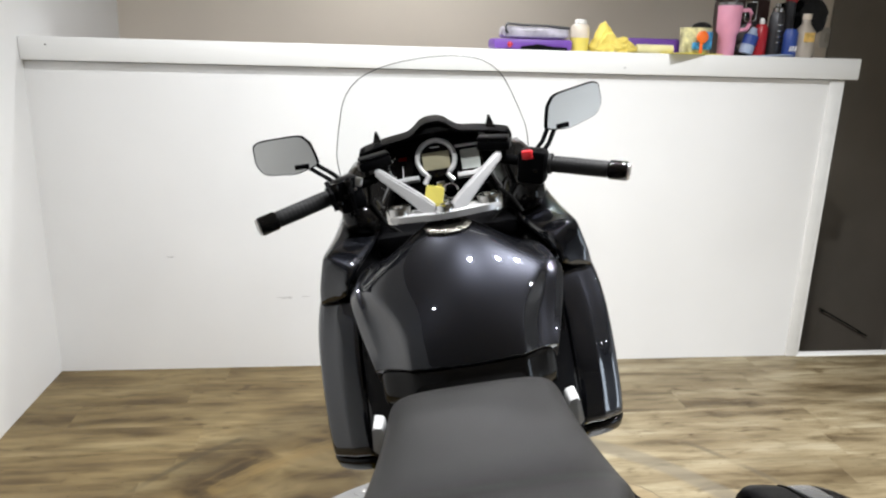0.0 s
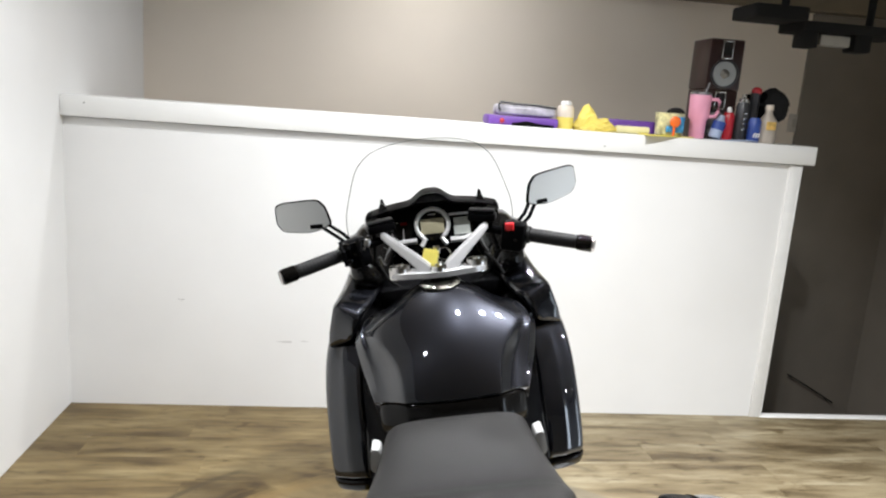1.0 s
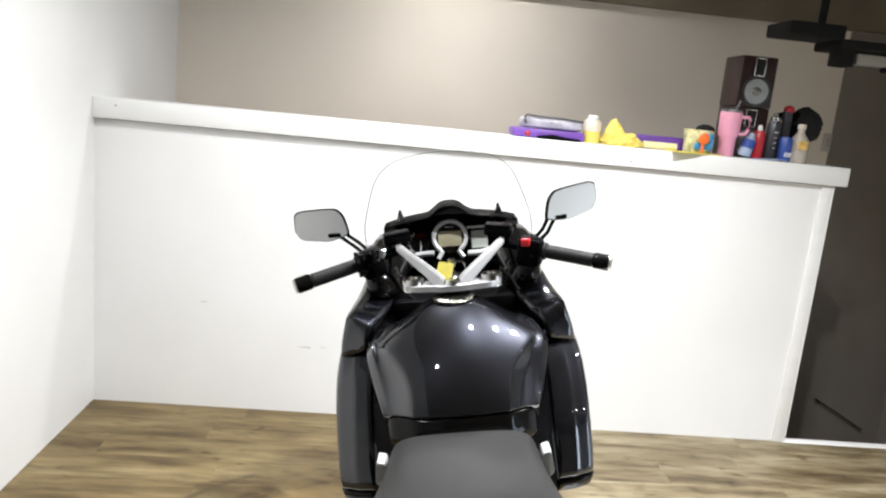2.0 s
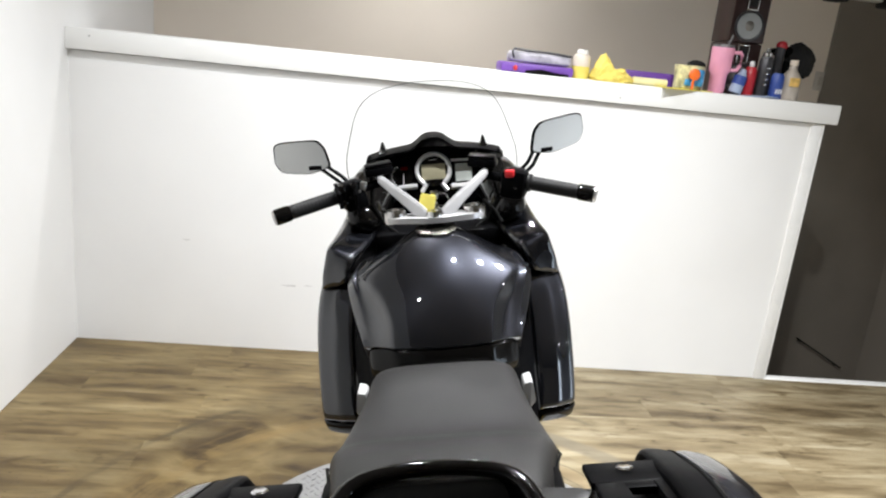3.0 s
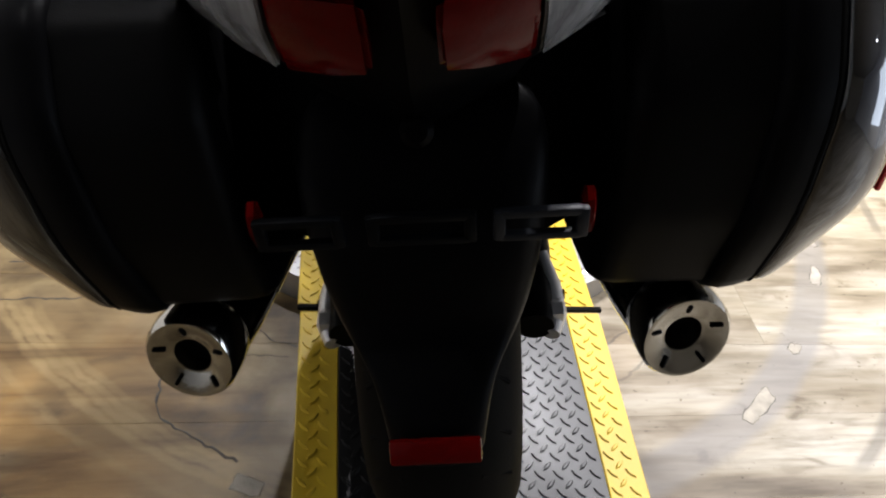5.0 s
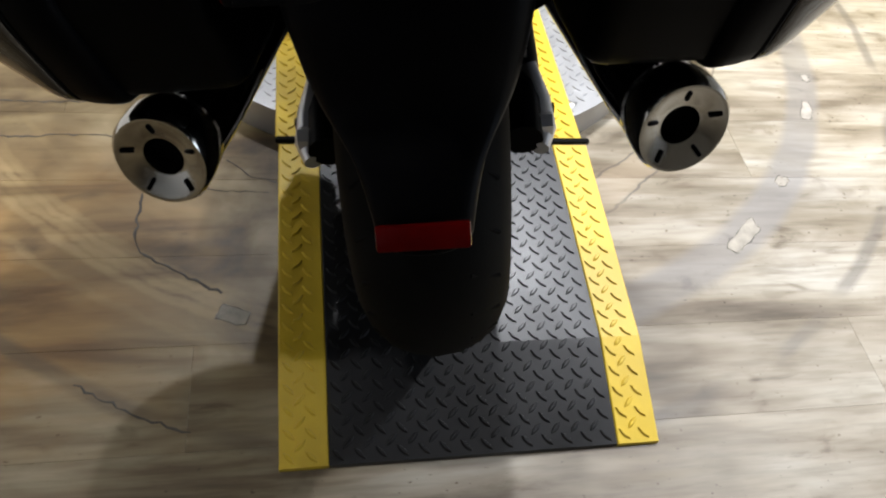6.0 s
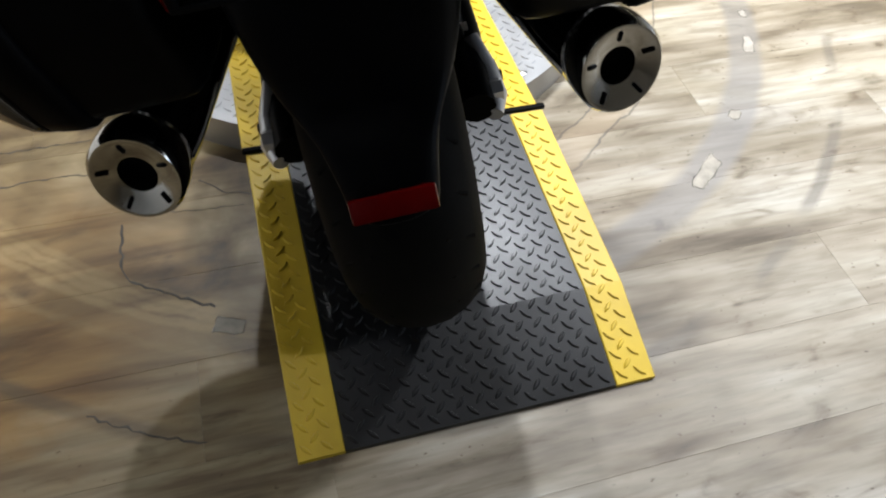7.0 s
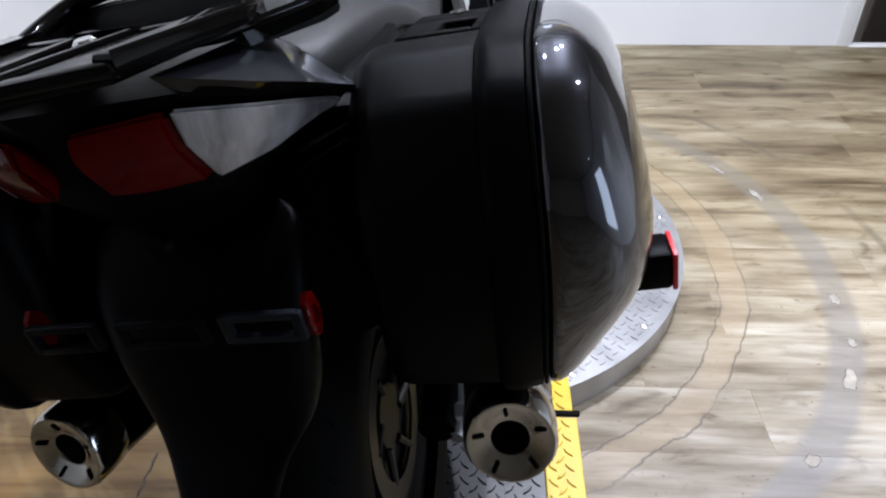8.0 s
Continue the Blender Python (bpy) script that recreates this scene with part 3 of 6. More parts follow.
b = loft(B(), [mirrored(r) for r in TANK])
layer = b.edges.layers.float.new("crease_edge")
b.verts.ensure_lookup_table()
NP = 15
for r0, c0, r1, c1, sharp in [(r, 2, r + 1, 2, 0.62) for r in range(5)] + [(r, 4, r + 1, 4, 0.5) for r in range(9)] + [(r, 5, r + 1, 5, 0.75) for r in range(9)]:
    for fl in (lambda c: c, lambda c: (NP - c) % NP):
        e = b.edges.get((b.verts[r0 * NP + fl(c0)], b.verts[r1 * NP + fl(c1)]))
        if e is not None:
            e[layer] = sharp
for k in range(NP):
    b.edges.get((b.verts[k], b.verts[(k + 1) % NP]))[layer] = 0.85
tank = part("fuel_tank", b, PAINT, bike, "charcoal metallic fuel tank with clear-coat gloss", sub=3)
COVER = [
    ((0, .700, .800), (.060, .701, .801), (.106, .708, .801), (.145, .724, .799), (.171, .741, .794), (.171, .80, .72), (.13, .80, .62)),
    ((0, .689, .8015), (.060, .691, .8025), (.106, .698, .8025), (.138, .723, .7990), (.171, .737, .7945), (.170, .79, .72), (.13, .79, .62)),
    ((0, .677, .772), (.060, .678, .772), (.104, .685, .771), (.138, .708, .769), (.168, .724, .763), (.168, .76, .71), (.13, .76, .62)),
    ((0, .666, .735), (.060, .667, .735), (.102, .675, .735), (.138, .692, .733), (.162, .71, .728), (.164, .74, .70), (.13, .74, .62)),
]
b = loft(B(), [mirrored(r) for r in COVER], creases=((2, 0.6), (11, 0.6)))
layer = b.edges.layers.float["crease_edge"]
b.verts.ensure_lookup_table()
for k in range(13):
    b.edges.get((b.verts[13 + k], b.verts[13 + (k + 1) % 13]))[layer] = 0.85
part("tank_tail_cover", b, GLOSS_BLACK, bike, "gloss black cover between tank and seat", sub=2)
b = B()
m = Matrix.Translation((0, 0.897, 1.0155)) @ turn(17, 0, 0).to_4x4() @ Matrix.Diagonal((1.35, 0.9, 0.8, 1))
lathe(b, [(0.036, 0), (0.036, 0.005), (0.033, 0.007), (0.026, 0.0075), (0.0255, 0.006), (0.004, 0.006)], 36, m)
cap = part("fuel_cap", b, CAP_METAL, tank, "brushed metal fuel filler cap")
for k in range(7):
    a = k * math.tau / 7
    b = B()
    rod(b, m @ Vector((0.030 * math.cos(a), 0.030 * math.sin(a), 0.006)), m @ Vector((0.030 * math.cos(a), 0.030 * math.sin(a), 0.009)), 0.0030, 0.0026, 8)
    part("bolt", b, CAP_METAL, cap)

# seat: nose, saddle, step and pillion pad
SEAT = [(0.652, 0.758, 0.132, 0.735), (0.650, 0.780, 0.140, 0.735), (0.636, 0.797, 0.145, 0.732), (0.605, 0.804, 0.147, 0.73), (0.56, 0.806, 0.148, 0.728), (0.47, 0.804, 0.157, 0.722), (0.37, 0.807, 0.172, 0.718),
        (0.29, 0.822, 0.180, 0.73), (0.235, 0.858, 0.172, 0.755), (0.17, 0.880, 0.158, 0.775), (0.07, 0.892, 0.145, 0.79), (-0.01, 0.895, 0.128, 0.80), (-0.05, 0.882, 0.108, 0.805)]


def seat_ring(y, zt, w, zb):
    half = [(0, zt), (0.55 * w, zt), (0.88 * w, zt - 0.005), (1.0 * w, zt - 0.024), (1.04 * w, (zt + zb) / 2 - 0.012), (1.0 * w, zb), (0.5 * w, zb - 0.01)]
    return [Vector((x, y, z)) for x, z in half] + [Vector((-x, y, z)) for x, z in reversed(half[1:])]


seat = part("seat", loft(B(), [seat_ring(*q) for q in SEAT]), VINYL, bike, "black vinyl stepped dual seat", sub=2)
b = B()
for s in (-1, 1):
    pts = [Vector((s * (1.035 * w), y, zt - 0.046)) for y, zt, w, zb in SEAT[1:-1]]
    tube(b, pts, 0.0022, 6)
part("piping", b, RUBBER, seat)
# side covers below the seat
for s in (-1, 1):
    b = B()
    loft(b, [both(q, s) for q in (
        [(0.10, 0.56, 0.75), (0.165, 0.55, 0.73), (0.185, 0.55, 0.60), (0.12, 0.56, 0.56)],
        [(0.11, 0.35, 0.77), (0.160, 0.35, 0.75), (0.172, 0.35, 0.62), (0.12, 0.35, 0.58)],
        [(0.10, 0.10, 0.83), (0.138, 0.10, 0.81), (0.142, 0.10, 0.70), (0.10, 0.10, 0.67)],
        [(0.08, -0.10, 0.86), (0.115, -0.10, 0.85), (0.115, -0.10, 0.74), (0.08, -0.10, 0.72)])])
    part("side_cover", b, PAINT, bike, sub=2)

# rear rack: deck, rails, hoop, channel, grab handles
RZ = lambda y: 0.950 + (-0.08 - y) * 0.14


def on_rack(outline, lift, depth, bevel):
    """A plate lying in the sloping plane of the rack."""
    return slab(B(), outline, lambda u, v, w: Vector((u, v, RZ(v) + lift + w)), depth, bevel)


rack = part("rear_rack", on_rack([(-0.098, -0.150), (-0.080, -0.296), (0.0, -0.330), (0.080, -0.296), (0.098, -0.150)], -0.012, 0.012, 0.003), DECK_BLACK, bike, "black moulded luggage rack")
b = slab(B(), rounded([(-0.100, -0.160), (-0.098, -0.090), (-0.064, -0.056), (0.064, -0.056), (0.098, -0.090), (0.100, -0.160)], 0.2, 3), lambda u, v, w: Vector((u, v, 0.938 - 0.10 * (v + 0.11) + w)), 0.010, 0.003)
part("rack_floor", b, SATIN_BLACK, rack, "black tray inside the hoop")
b = B()
RIMLINE = [(-0.104, -0.125), (-0.099, -0.090), (-0.084, -0.066), (-0.060, -0.053), (0.0, -0.048), (0.060, -0.053), (0.084, -0.066), (0.099, -0.090), (0.104, -0.125)]
loft(b, [[Vector((x * k, y + dy, z)) for x, y in RIMLINE] for k, dy, z in ((0.94, -0.006, 0.938), (0.985, 0.0, 0.966), (1.01, 0.006, 0.966), (1.01, 0.006, 0.932))], ring=False)
part("hoop_apron", b, SATIN_BLACK, rack, "black inner wall of the hoop")
b = slab(B(), rounded([(-0.091, 0.937), (-0.080, 0.962), (-0.066, 0.965), (0.066, 0.967), (0.077, 0.962), (0.083, 0.937)], 0.2, 3), lambda u, v, w: Vector((u, -0.066 + (v - 0.937) * 0.35 - abs(u) ** 2 * 1.2 + w, v)), 0.008, 0.003)
part("hoop_pad", b, GRAB_BLACK, rack, "grey-black pad inside the hoop")
for s in (-1, 1):
    part("side_rail", on_rack([(s * u, v) for u, v in ((0.090, -0.118), (0.118, -0.112), (0.117, -0.150), (0.090, -0.302), (0.073, -0.298), (0.094, -0.152))], -0.008, 0.019, 0.005), GLOSS_BLACK, rack, "flat gloss black rack rail")
part("rear_rail", on_rack([(-0.090, -0.290), (0.0, -0.325), (0.090, -0.290), (0.089, -0.307), (0.0, -0.343), (-0.089, -0.307)], -0.006, 0.011, 0.004), GLOSS_BLACK, rack)
b = B()
ARC = [(-0.109, -0.158, 0.954), (-0.109, -0.125, 0.959), (-0.105, -0.095, 0.964), (-0.096, -0.072, 0.970), (-0.080, -0.058, 0.975), (-0.045, -0.050, 0.978)]
pts = [Vector(p) for p in ARC] + [Vector((0, -0.047, 0.979))] + [Vector((-x, y, z)) for x, y, z in reversed(ARC)]
rings = []
for k, p in enumerate(pts):
    d = (pts[min(k + 1, len(pts) - 1)] - pts[max(k - 1, 0)]).normalized()
    w = d.cross(Vector((0, 0.1, 1))).normalized()
    up = w.cross(d).normalized()
    rings.append([p + w * 0.0105 * math.cos(a * math.tau / 16) + up * 0.0088 * math.sin(a * math.tau / 16) for a in range(16)])
loft(b, rings)
part("hoop", b, GLOSS_BLACK, rack, "gloss black raised front hoop", sub=1)
for s in (-1, 1):
    b = B()
    slab(b, [(s * 0.094, -0.048), (s * 0.158, -0.056), (s * 0.168, -0.066), (s * 0.160, -0.088), (s * 0.112, -0.130), (s * 0.094, -0.138)], lambda u, v, w: Vector((u, v, 0.950 + w)), -0.022, 0.005)
    grab = part("grab_handle", b, GRAB_BLACK, rack, "angular black grab handle")
    b = B()
    loft(b, [both(q, s) for q in (
        [(0.104, -0.148, 0.948), (0.112, -0.132, 0.956), (0.114, -0.126, 0.942), (0.106, -0.142, 0.930)],
        [(0.160, -0.094, 0.950), (0.164, -0.080, 0.956), (0.164, -0.076, 0.944), (0.160, -0.090, 0.934)],
        [(0.172, -0.072, 0.950), (0.168, -0.062, 0.955), (0.166, -0.062, 0.944), (0.170, -0.070, 0.936)])])
    bmesh.ops.bevel(b, geom=list(b.edges), offset=0.0025, segments=2, affect="EDGES")
    part("grab_edge", b, GLOSS_BLACK, grab, "glossy outer edge")
    part("rack_pad", on_rack(rounded([(s * 0.031, -0.176), (s * 0.086, -0.167), (s * 0.070, -0.292), (s * 0.018, -0.316)], 0.06), 0.0, 0.0035, 0.001), DECK_BLACK, rack)
    part("rack_bar", on_rack([(s * 0.034, -0.152), (s * 0.091, -0.143), (s * 0.089, -0.161), (s * 0.032, -0.171)], -0.004, 0.010, 0.003), GLOSS_BLACK, rack)
    part("rack_rib", on_rack([(s * 0.020, -0.176), (s * 0.030, -0.171), (s * 0.0165, -0.322), (s * 0.0075, -0.328)], 0.0, 0.008, 0.003), GLOSS_BLACK, rack)
    b = B()
    lathe(b, [(0.015, 0), (0.0155, 0.006), (0.013, 0.011), (0.007, 0.013), (0.002, 0.0125)], 18, Matrix.Translation((s * 0.056, -0.113, 0.945)) @ turn(8, 0, 0).to_4x4() @ Matrix.Diagonal((1.25, 0.8, 1, 1)))
    part("strap_knob", b, GLOSS_BLACK, rack, "gloss black strap knob")
b = B()
lathe(b, [(0.010, 0), (0.010, 0.004), (0.007, 0.007), (0.002, 0.0075)], 18, Matrix.Translation((0, -0.196, RZ(-0.196) + 0.001)))
part("bolt", b, CHROME, rack)
b = B()
lathe(b, [(0.005, 0), (0.005, 0.004), (0.003, 0.005)], 14, Matrix.Translation((0, -0.334, RZ(-0.334) + 0.003)))
part("bolt", b, CHROME, rack)
b = B()
loft(b, [[Vector((x, y, z)) for x, z in q] for y, q in (
    (-0.112, [(-0.038, 0.935), (-0.034, 0.957), (0.034, 0.957), (0.038, 0.935)]), (-0.172, [(-0.034, 0.950), (-0.031, 0.972), (0.031, 0.972), (0.034, 0.950)]))])
bmesh.ops.bevel(b, geom=list(b.edges), offset=0.004, segments=2, affect="EDGES")
part("rack_bridge", b, SATIN_BLACK, rack, "satin black block at the head of the channel")

# tail cowl: body-coloured wings beside the rack
for s in (-1, 1):
    b = B()
    loft(b, [both(q, s) for q in (
        [(0.090, -0.070, 0.926), (0.090, -0.17, 0.944), (0.088, -0.270, 0.962), (0.098, -0.256, 0.940), (0.09, -0.15, 0.90), (0.09, -0.065, 0.89)],
        [(0.132, -0.092, 0.907), (0.135, -0.158, 0.922), (0.137, -0.226, 0.934), (0.132, -0.216, 0.918), (0.12, -0.14, 0.888), (0.12, -0.09, 0.882)],
        [(0.160, -0.112, 0.893), (0.164, -0.147, 0.903), (0.168, -0.184, 0.911), (0.162, -0.177, 0.900), (0.15, -0.13, 0.882), (0.15, -0.105, 0.876)],
        [(0.184, -0.126, 0.882), (0.188, -0.138, 0.887), (0.191, -0.148, 0.890), (0.186, -0.144, 0.883), (0.178, -0.132, 0.876), (0.178, -0.122, 0.873)])])
    bmesh.ops.bevel(b, geom=[e for e in b.edges if e.calc_face_angle(0) > 0.6], offset=0.003, segments=2, affect="EDGES")
    bmesh.ops.recalc_face_normals(b, faces=b.faces)
    for fc in b.faces:
        fc.material_index = int(fc.normal.z < 0.25)
    part("tail_cowl", b, (PAINT, GLOSS_BLACK), bike, "charcoal metallic tail panel")

# tail lights and rear indicators
tail = part("tail_housing", loft(B(), [[Vector(p) for p in q] for q in (
    [(-0.184, -0.138, 0.885), (-0.095, -0.262, 0.945), (0, -0.315, 0.962), (0.095, -0.262, 0.945), (0.184, -0.138, 0.885), (0.08, -0.08, 0.91), (-0.08, -0.08, 0.91)],
    [(-0.172, -0.140, 0.878), (-0.088, -0.250, 0.925), (0, -0.296, 0.935), (0.088, -0.250, 0.925), (0.172, -0.140, 0.878), (0.08, -0.08, 0.88), (-0.08, -0.08, 0.88)],
    [(-0.150, -0.138, 0.855), (-0.085, -0.222, 0.850), (0, -0.262, 0.855), (0.085, -0.222, 0.850), (0.150, -0.138, 0.855), (0.08, -0.08, 0.85), (-0.08, -0.08, 0.85)],
    [(-0.10, -0.10, 0.820), (-0.08, -0.15, 0.79), (0, -0.20, 0.78), (0.08, -0.15, 0.79), (0.10, -0.10, 0.820), (0.08, -0.05, 0.82), (-0.08, -0.05, 0.82)])]), SATIN_BLACK, bike)
for s in (-1, 1):
    b = B()
    loft(b, [both(q, s) for q in (
        [(0.022, -0.298, 0.940), (0.020, -0.301, 0.915), (0.022, -0.281, 0.876), (0.022, -0.25, 0.90)],
        [(0.050, -0.292, 0.941), (0.050, -0.292, 0.910), (0.052, -0.264, 0.868), (0.050, -0.23, 0.90)],
        [(0.087, -0.272, 0.938), (0.088, -0.268, 0.905), (0.089, -0.242, 0.863), (0.088, -0.20, 0.90)])])
    bmesh.ops.bevel(b, geom=list(b.edges), offset=0.005, segments=2, affect="EDGES")
    part("tail_lamp", b, RED_LENS, tail, "red brake light lens")
    b = B()
    loft(b, [both(q, s) for q in (
        [(0.0895, -0.271, 0.938), (0.0905, -0.267, 0.905), (0.0915, -0.241, 0.863), (0.0905, -0.20, 0.90)],
        [(0.130, -0.233, 0.920), (0.130, -0.228, 0.897), (0.128, -0.206, 0.866), (0.12, -0.17, 0.89)],
        [(0.160, -0.192, 0.902), (0.160, -0.188, 0.891), (0.157, -0.177, 0.876), (0.15, -0.14, 0.88)],
        [(0.178, -0.160, 0.887), (0.177, -0.157, 0.883), (0.174, -0.151, 0.877), (0.165, -0.135, 0.88)])])
    bmesh.ops.bevel(b, geom=list(b.edges), offset=0.003, segments=2, affect="EDGES")
    part("indicator", b, CLEAR_LENS, tail, "clear rear indicator lens")

# rear mudguard, number-plate bracket and reflectors
b = B()
guard = []
for y0, z, w, dpt in ((-0.16, 0.80, 0.118, 0.06), (-0.235, 0.735, 0.115, 0.06), (-0.255, 0.66, 0.112, 0.09), (-0.262, 0.58, 0.098, 0.09), (-0.305, 0.565, 0.064, 0.06), (-0.335, 0.522, 0.051, 0.035), (-0.346, 0.496, 0.047, 0.03), (-0.348, 0.490, 0.046, 0.03)):
    guard.append([Vector((-w, y0 + dpt, z + 0.01)), Vector((-w, y0 + 0.018, z)), Vector((-0.55 * w, y0, z)), Vector((0.55 * w, y0, z)), Vector((w, y0 + 0.018, z)), Vector((w, y0 + dpt, z + 0.01))])
loft(b, guard)
guard_ob = part("rear_mudguard", b, SATIN_BLACK, bike, "long black plastic rear mudguard", sub=2)
b = B()
box(b, (-0.001, -0.345, 0.522), (0.086, 0.008, 0.026), 0.003, turn(-30, 0, 0))
part("rear_reflector", b, RED_LENS, guard_ob, "wide red rear reflector")
# One plastic in two tones: right bracket as lit, the others as shaded.
lit_plate_mat = material("lit_bracket_plastic", (0.009, 0.011, 0.015), 0.42, vary=0.1, spec=0.16)
shaded_plate_mat = material("shaded_bracket_plastic", (0.0022, 0.0026, 0.0034), 0.42, vary=0.1, spec=0.05)
for x, w in ((-0.098, 0.062), (0.0, 0.078), (0.095, 0.066)):
    b = B()
    for dx in (-w / 2, w / 2):
        box(b, (x + dx, -0.272, 0.735), (0.010, 0.008, 0.030), 0.002)
    for dz in (-0.012, 0.012):
        box(b, (x, -0.272, 0.735 + dz), (w, 0.008, 0.008), 0.002)
    part("plate_bracket", b, lit_plate_mat if x > 0.05 else shaded_plate_mat, guard_ob, "dark slotted plate bracket")
for s in (-1, 1):
    b = B()
    lathe(b, [(0.024, 0), (0.024, 0.005), (0.020, 0.007), (0.011, 0.007), (0.010, 0.003)], 8, Matrix.Translation((s * 0.132, -0.258, 0.735)) @ pose(0, 0, 0, 0, s * 90, 0) @ Matrix.Diagonal((1, 0.55, 1, 1)))
    part("side_reflector", b, RED_LENS, guard_ob, "red side reflector")
b = B()
lathe(b, [(0.014, 0), (0.014, 0.012), (0.009, 0.018)], 16, Matrix.Translation((0.0, -0.215, 0.790)) @ pose(0, 0, 0, 60, 0, 0))
part("plate_lamp", b, SATIN_BLACK, guard_ob, "small dark plate lamp housing")

# exhausts
for s in (-1, 1):
    tip, fwd = Vector((s * 0.273, -0.205, 0.493)), Vector((s * 0.205, 0.42, 0.375))
    d = (fwd - tip).normalized()
    m = Matrix.Translation(tip) @ d.to_track_quat("Z", "Y").to_matrix().to_4x4() @ Matrix.Diagonal((0.94, 1.05, 1, 1))
    b = B()
    lathe(b, [(0.046, 0.040), (0.0525, 0.046), (0.056, 0.10), (0.060, 0.38), (0.052, 0.50), (0.035, 0.56)], 40, m)
    muf = part("silencer", b, GLOSS_BLACK, bike, "gloss black silencer can")
    b = B()
    lathe(b, [(0.048, 0.058), (0.0545, 0.050), (0.0555, 0.030), (0.0545, 0.006), (0.0505, 0.0), (0.046, 0.0), (0.0275, 0.009), (0.0225, 0.010), (0.0215, 0.014), (0.0215, 0.060)], 40, m)
    endcap = part("end_cap", b, CAP_STEEL, muf, "brushed steel end cap with five slots")
    b = B()
    lathe(b, [(0.0212, 0.030), (0.0212, 0.032)], 24, m)
    part("outlet", b, SATIN_BLACK, endcap, "black disc inside the outlet")
    frame3 = d.to_track_quat("Z", "Y").to_matrix()
    for k in range(5):
        a = k * math.tau / 5 + 1.57
        b = B()
        box(b, m @ Vector((0.0375 * math.cos(a), 0.0375 * math.sin(a), 0.0035)), (0.015, 0.0050, 0.005), 0.002, frame3 @ turn(0, 0, math.degrees(a)) @ turn(0, 26, 0))
        part("slot", b, SATIN_BLACK, endcap)
    b = B()
    tube(b, [fwd, fwd + Vector((-s * 0.02, 0.12, -0.03)), (s * 0.12, 0.75, 0.26)], [0.035, 0.028, 0.026], 14)
    part("header_pipe", b, STEEL, muf)
    b = B()
    box(b, tip + d * 0.22 + Vector((0, 0, 0.075)), (0.012, 0.10, 0.05), 0.004)
    part("hanger", b, SATIN_BLACK, muf)

# panniers
REAR_SIDE = [(-0.105, 0.899), (-0.165, 0.876), (-0.214, 0.805), (-0.226, 0.68), (-0.205, 0.568), (-0.06, 0.526), (0.18, 0.51), (0.25, 0.66)]
PROFILE = rounded([(0.232, 0.818), (0.06, 0.878)] + REAR_SIDE, 0.26, 3)
BODY_PROFILE = rounded([(0.225, 0.77), (-0.030, 0.832), (-0.044, 0.894)] + REAR_SIDE, 0.16, 3)


def pan_ring(x, scale, s, dz=0.0, prof=PROFILE):
    return [Vector((s * (x - max(0.0, 0.74 - z) * 0.09), (y - 0.01) * scale + 0.01, (z - 0.71) * scale + 0.71 + dz)) for y, z in prof]


def lid_ring(x, scale, s, dz):
    """Lid section: below a waist line the flank tucks in."""
    return [Vector((p.x - s * (max(0.0, 0.70 - p.z) * 0.05 + max(0.0, 0.665 - p.z) * 0.60 + max(0.0, p.z - 0.71) * 0.22) * min(1.0, max(0.0, (x - 0.345) / 0.09)), p.y, p.z)) for p in pan_ring(x, scale, s, dz)]


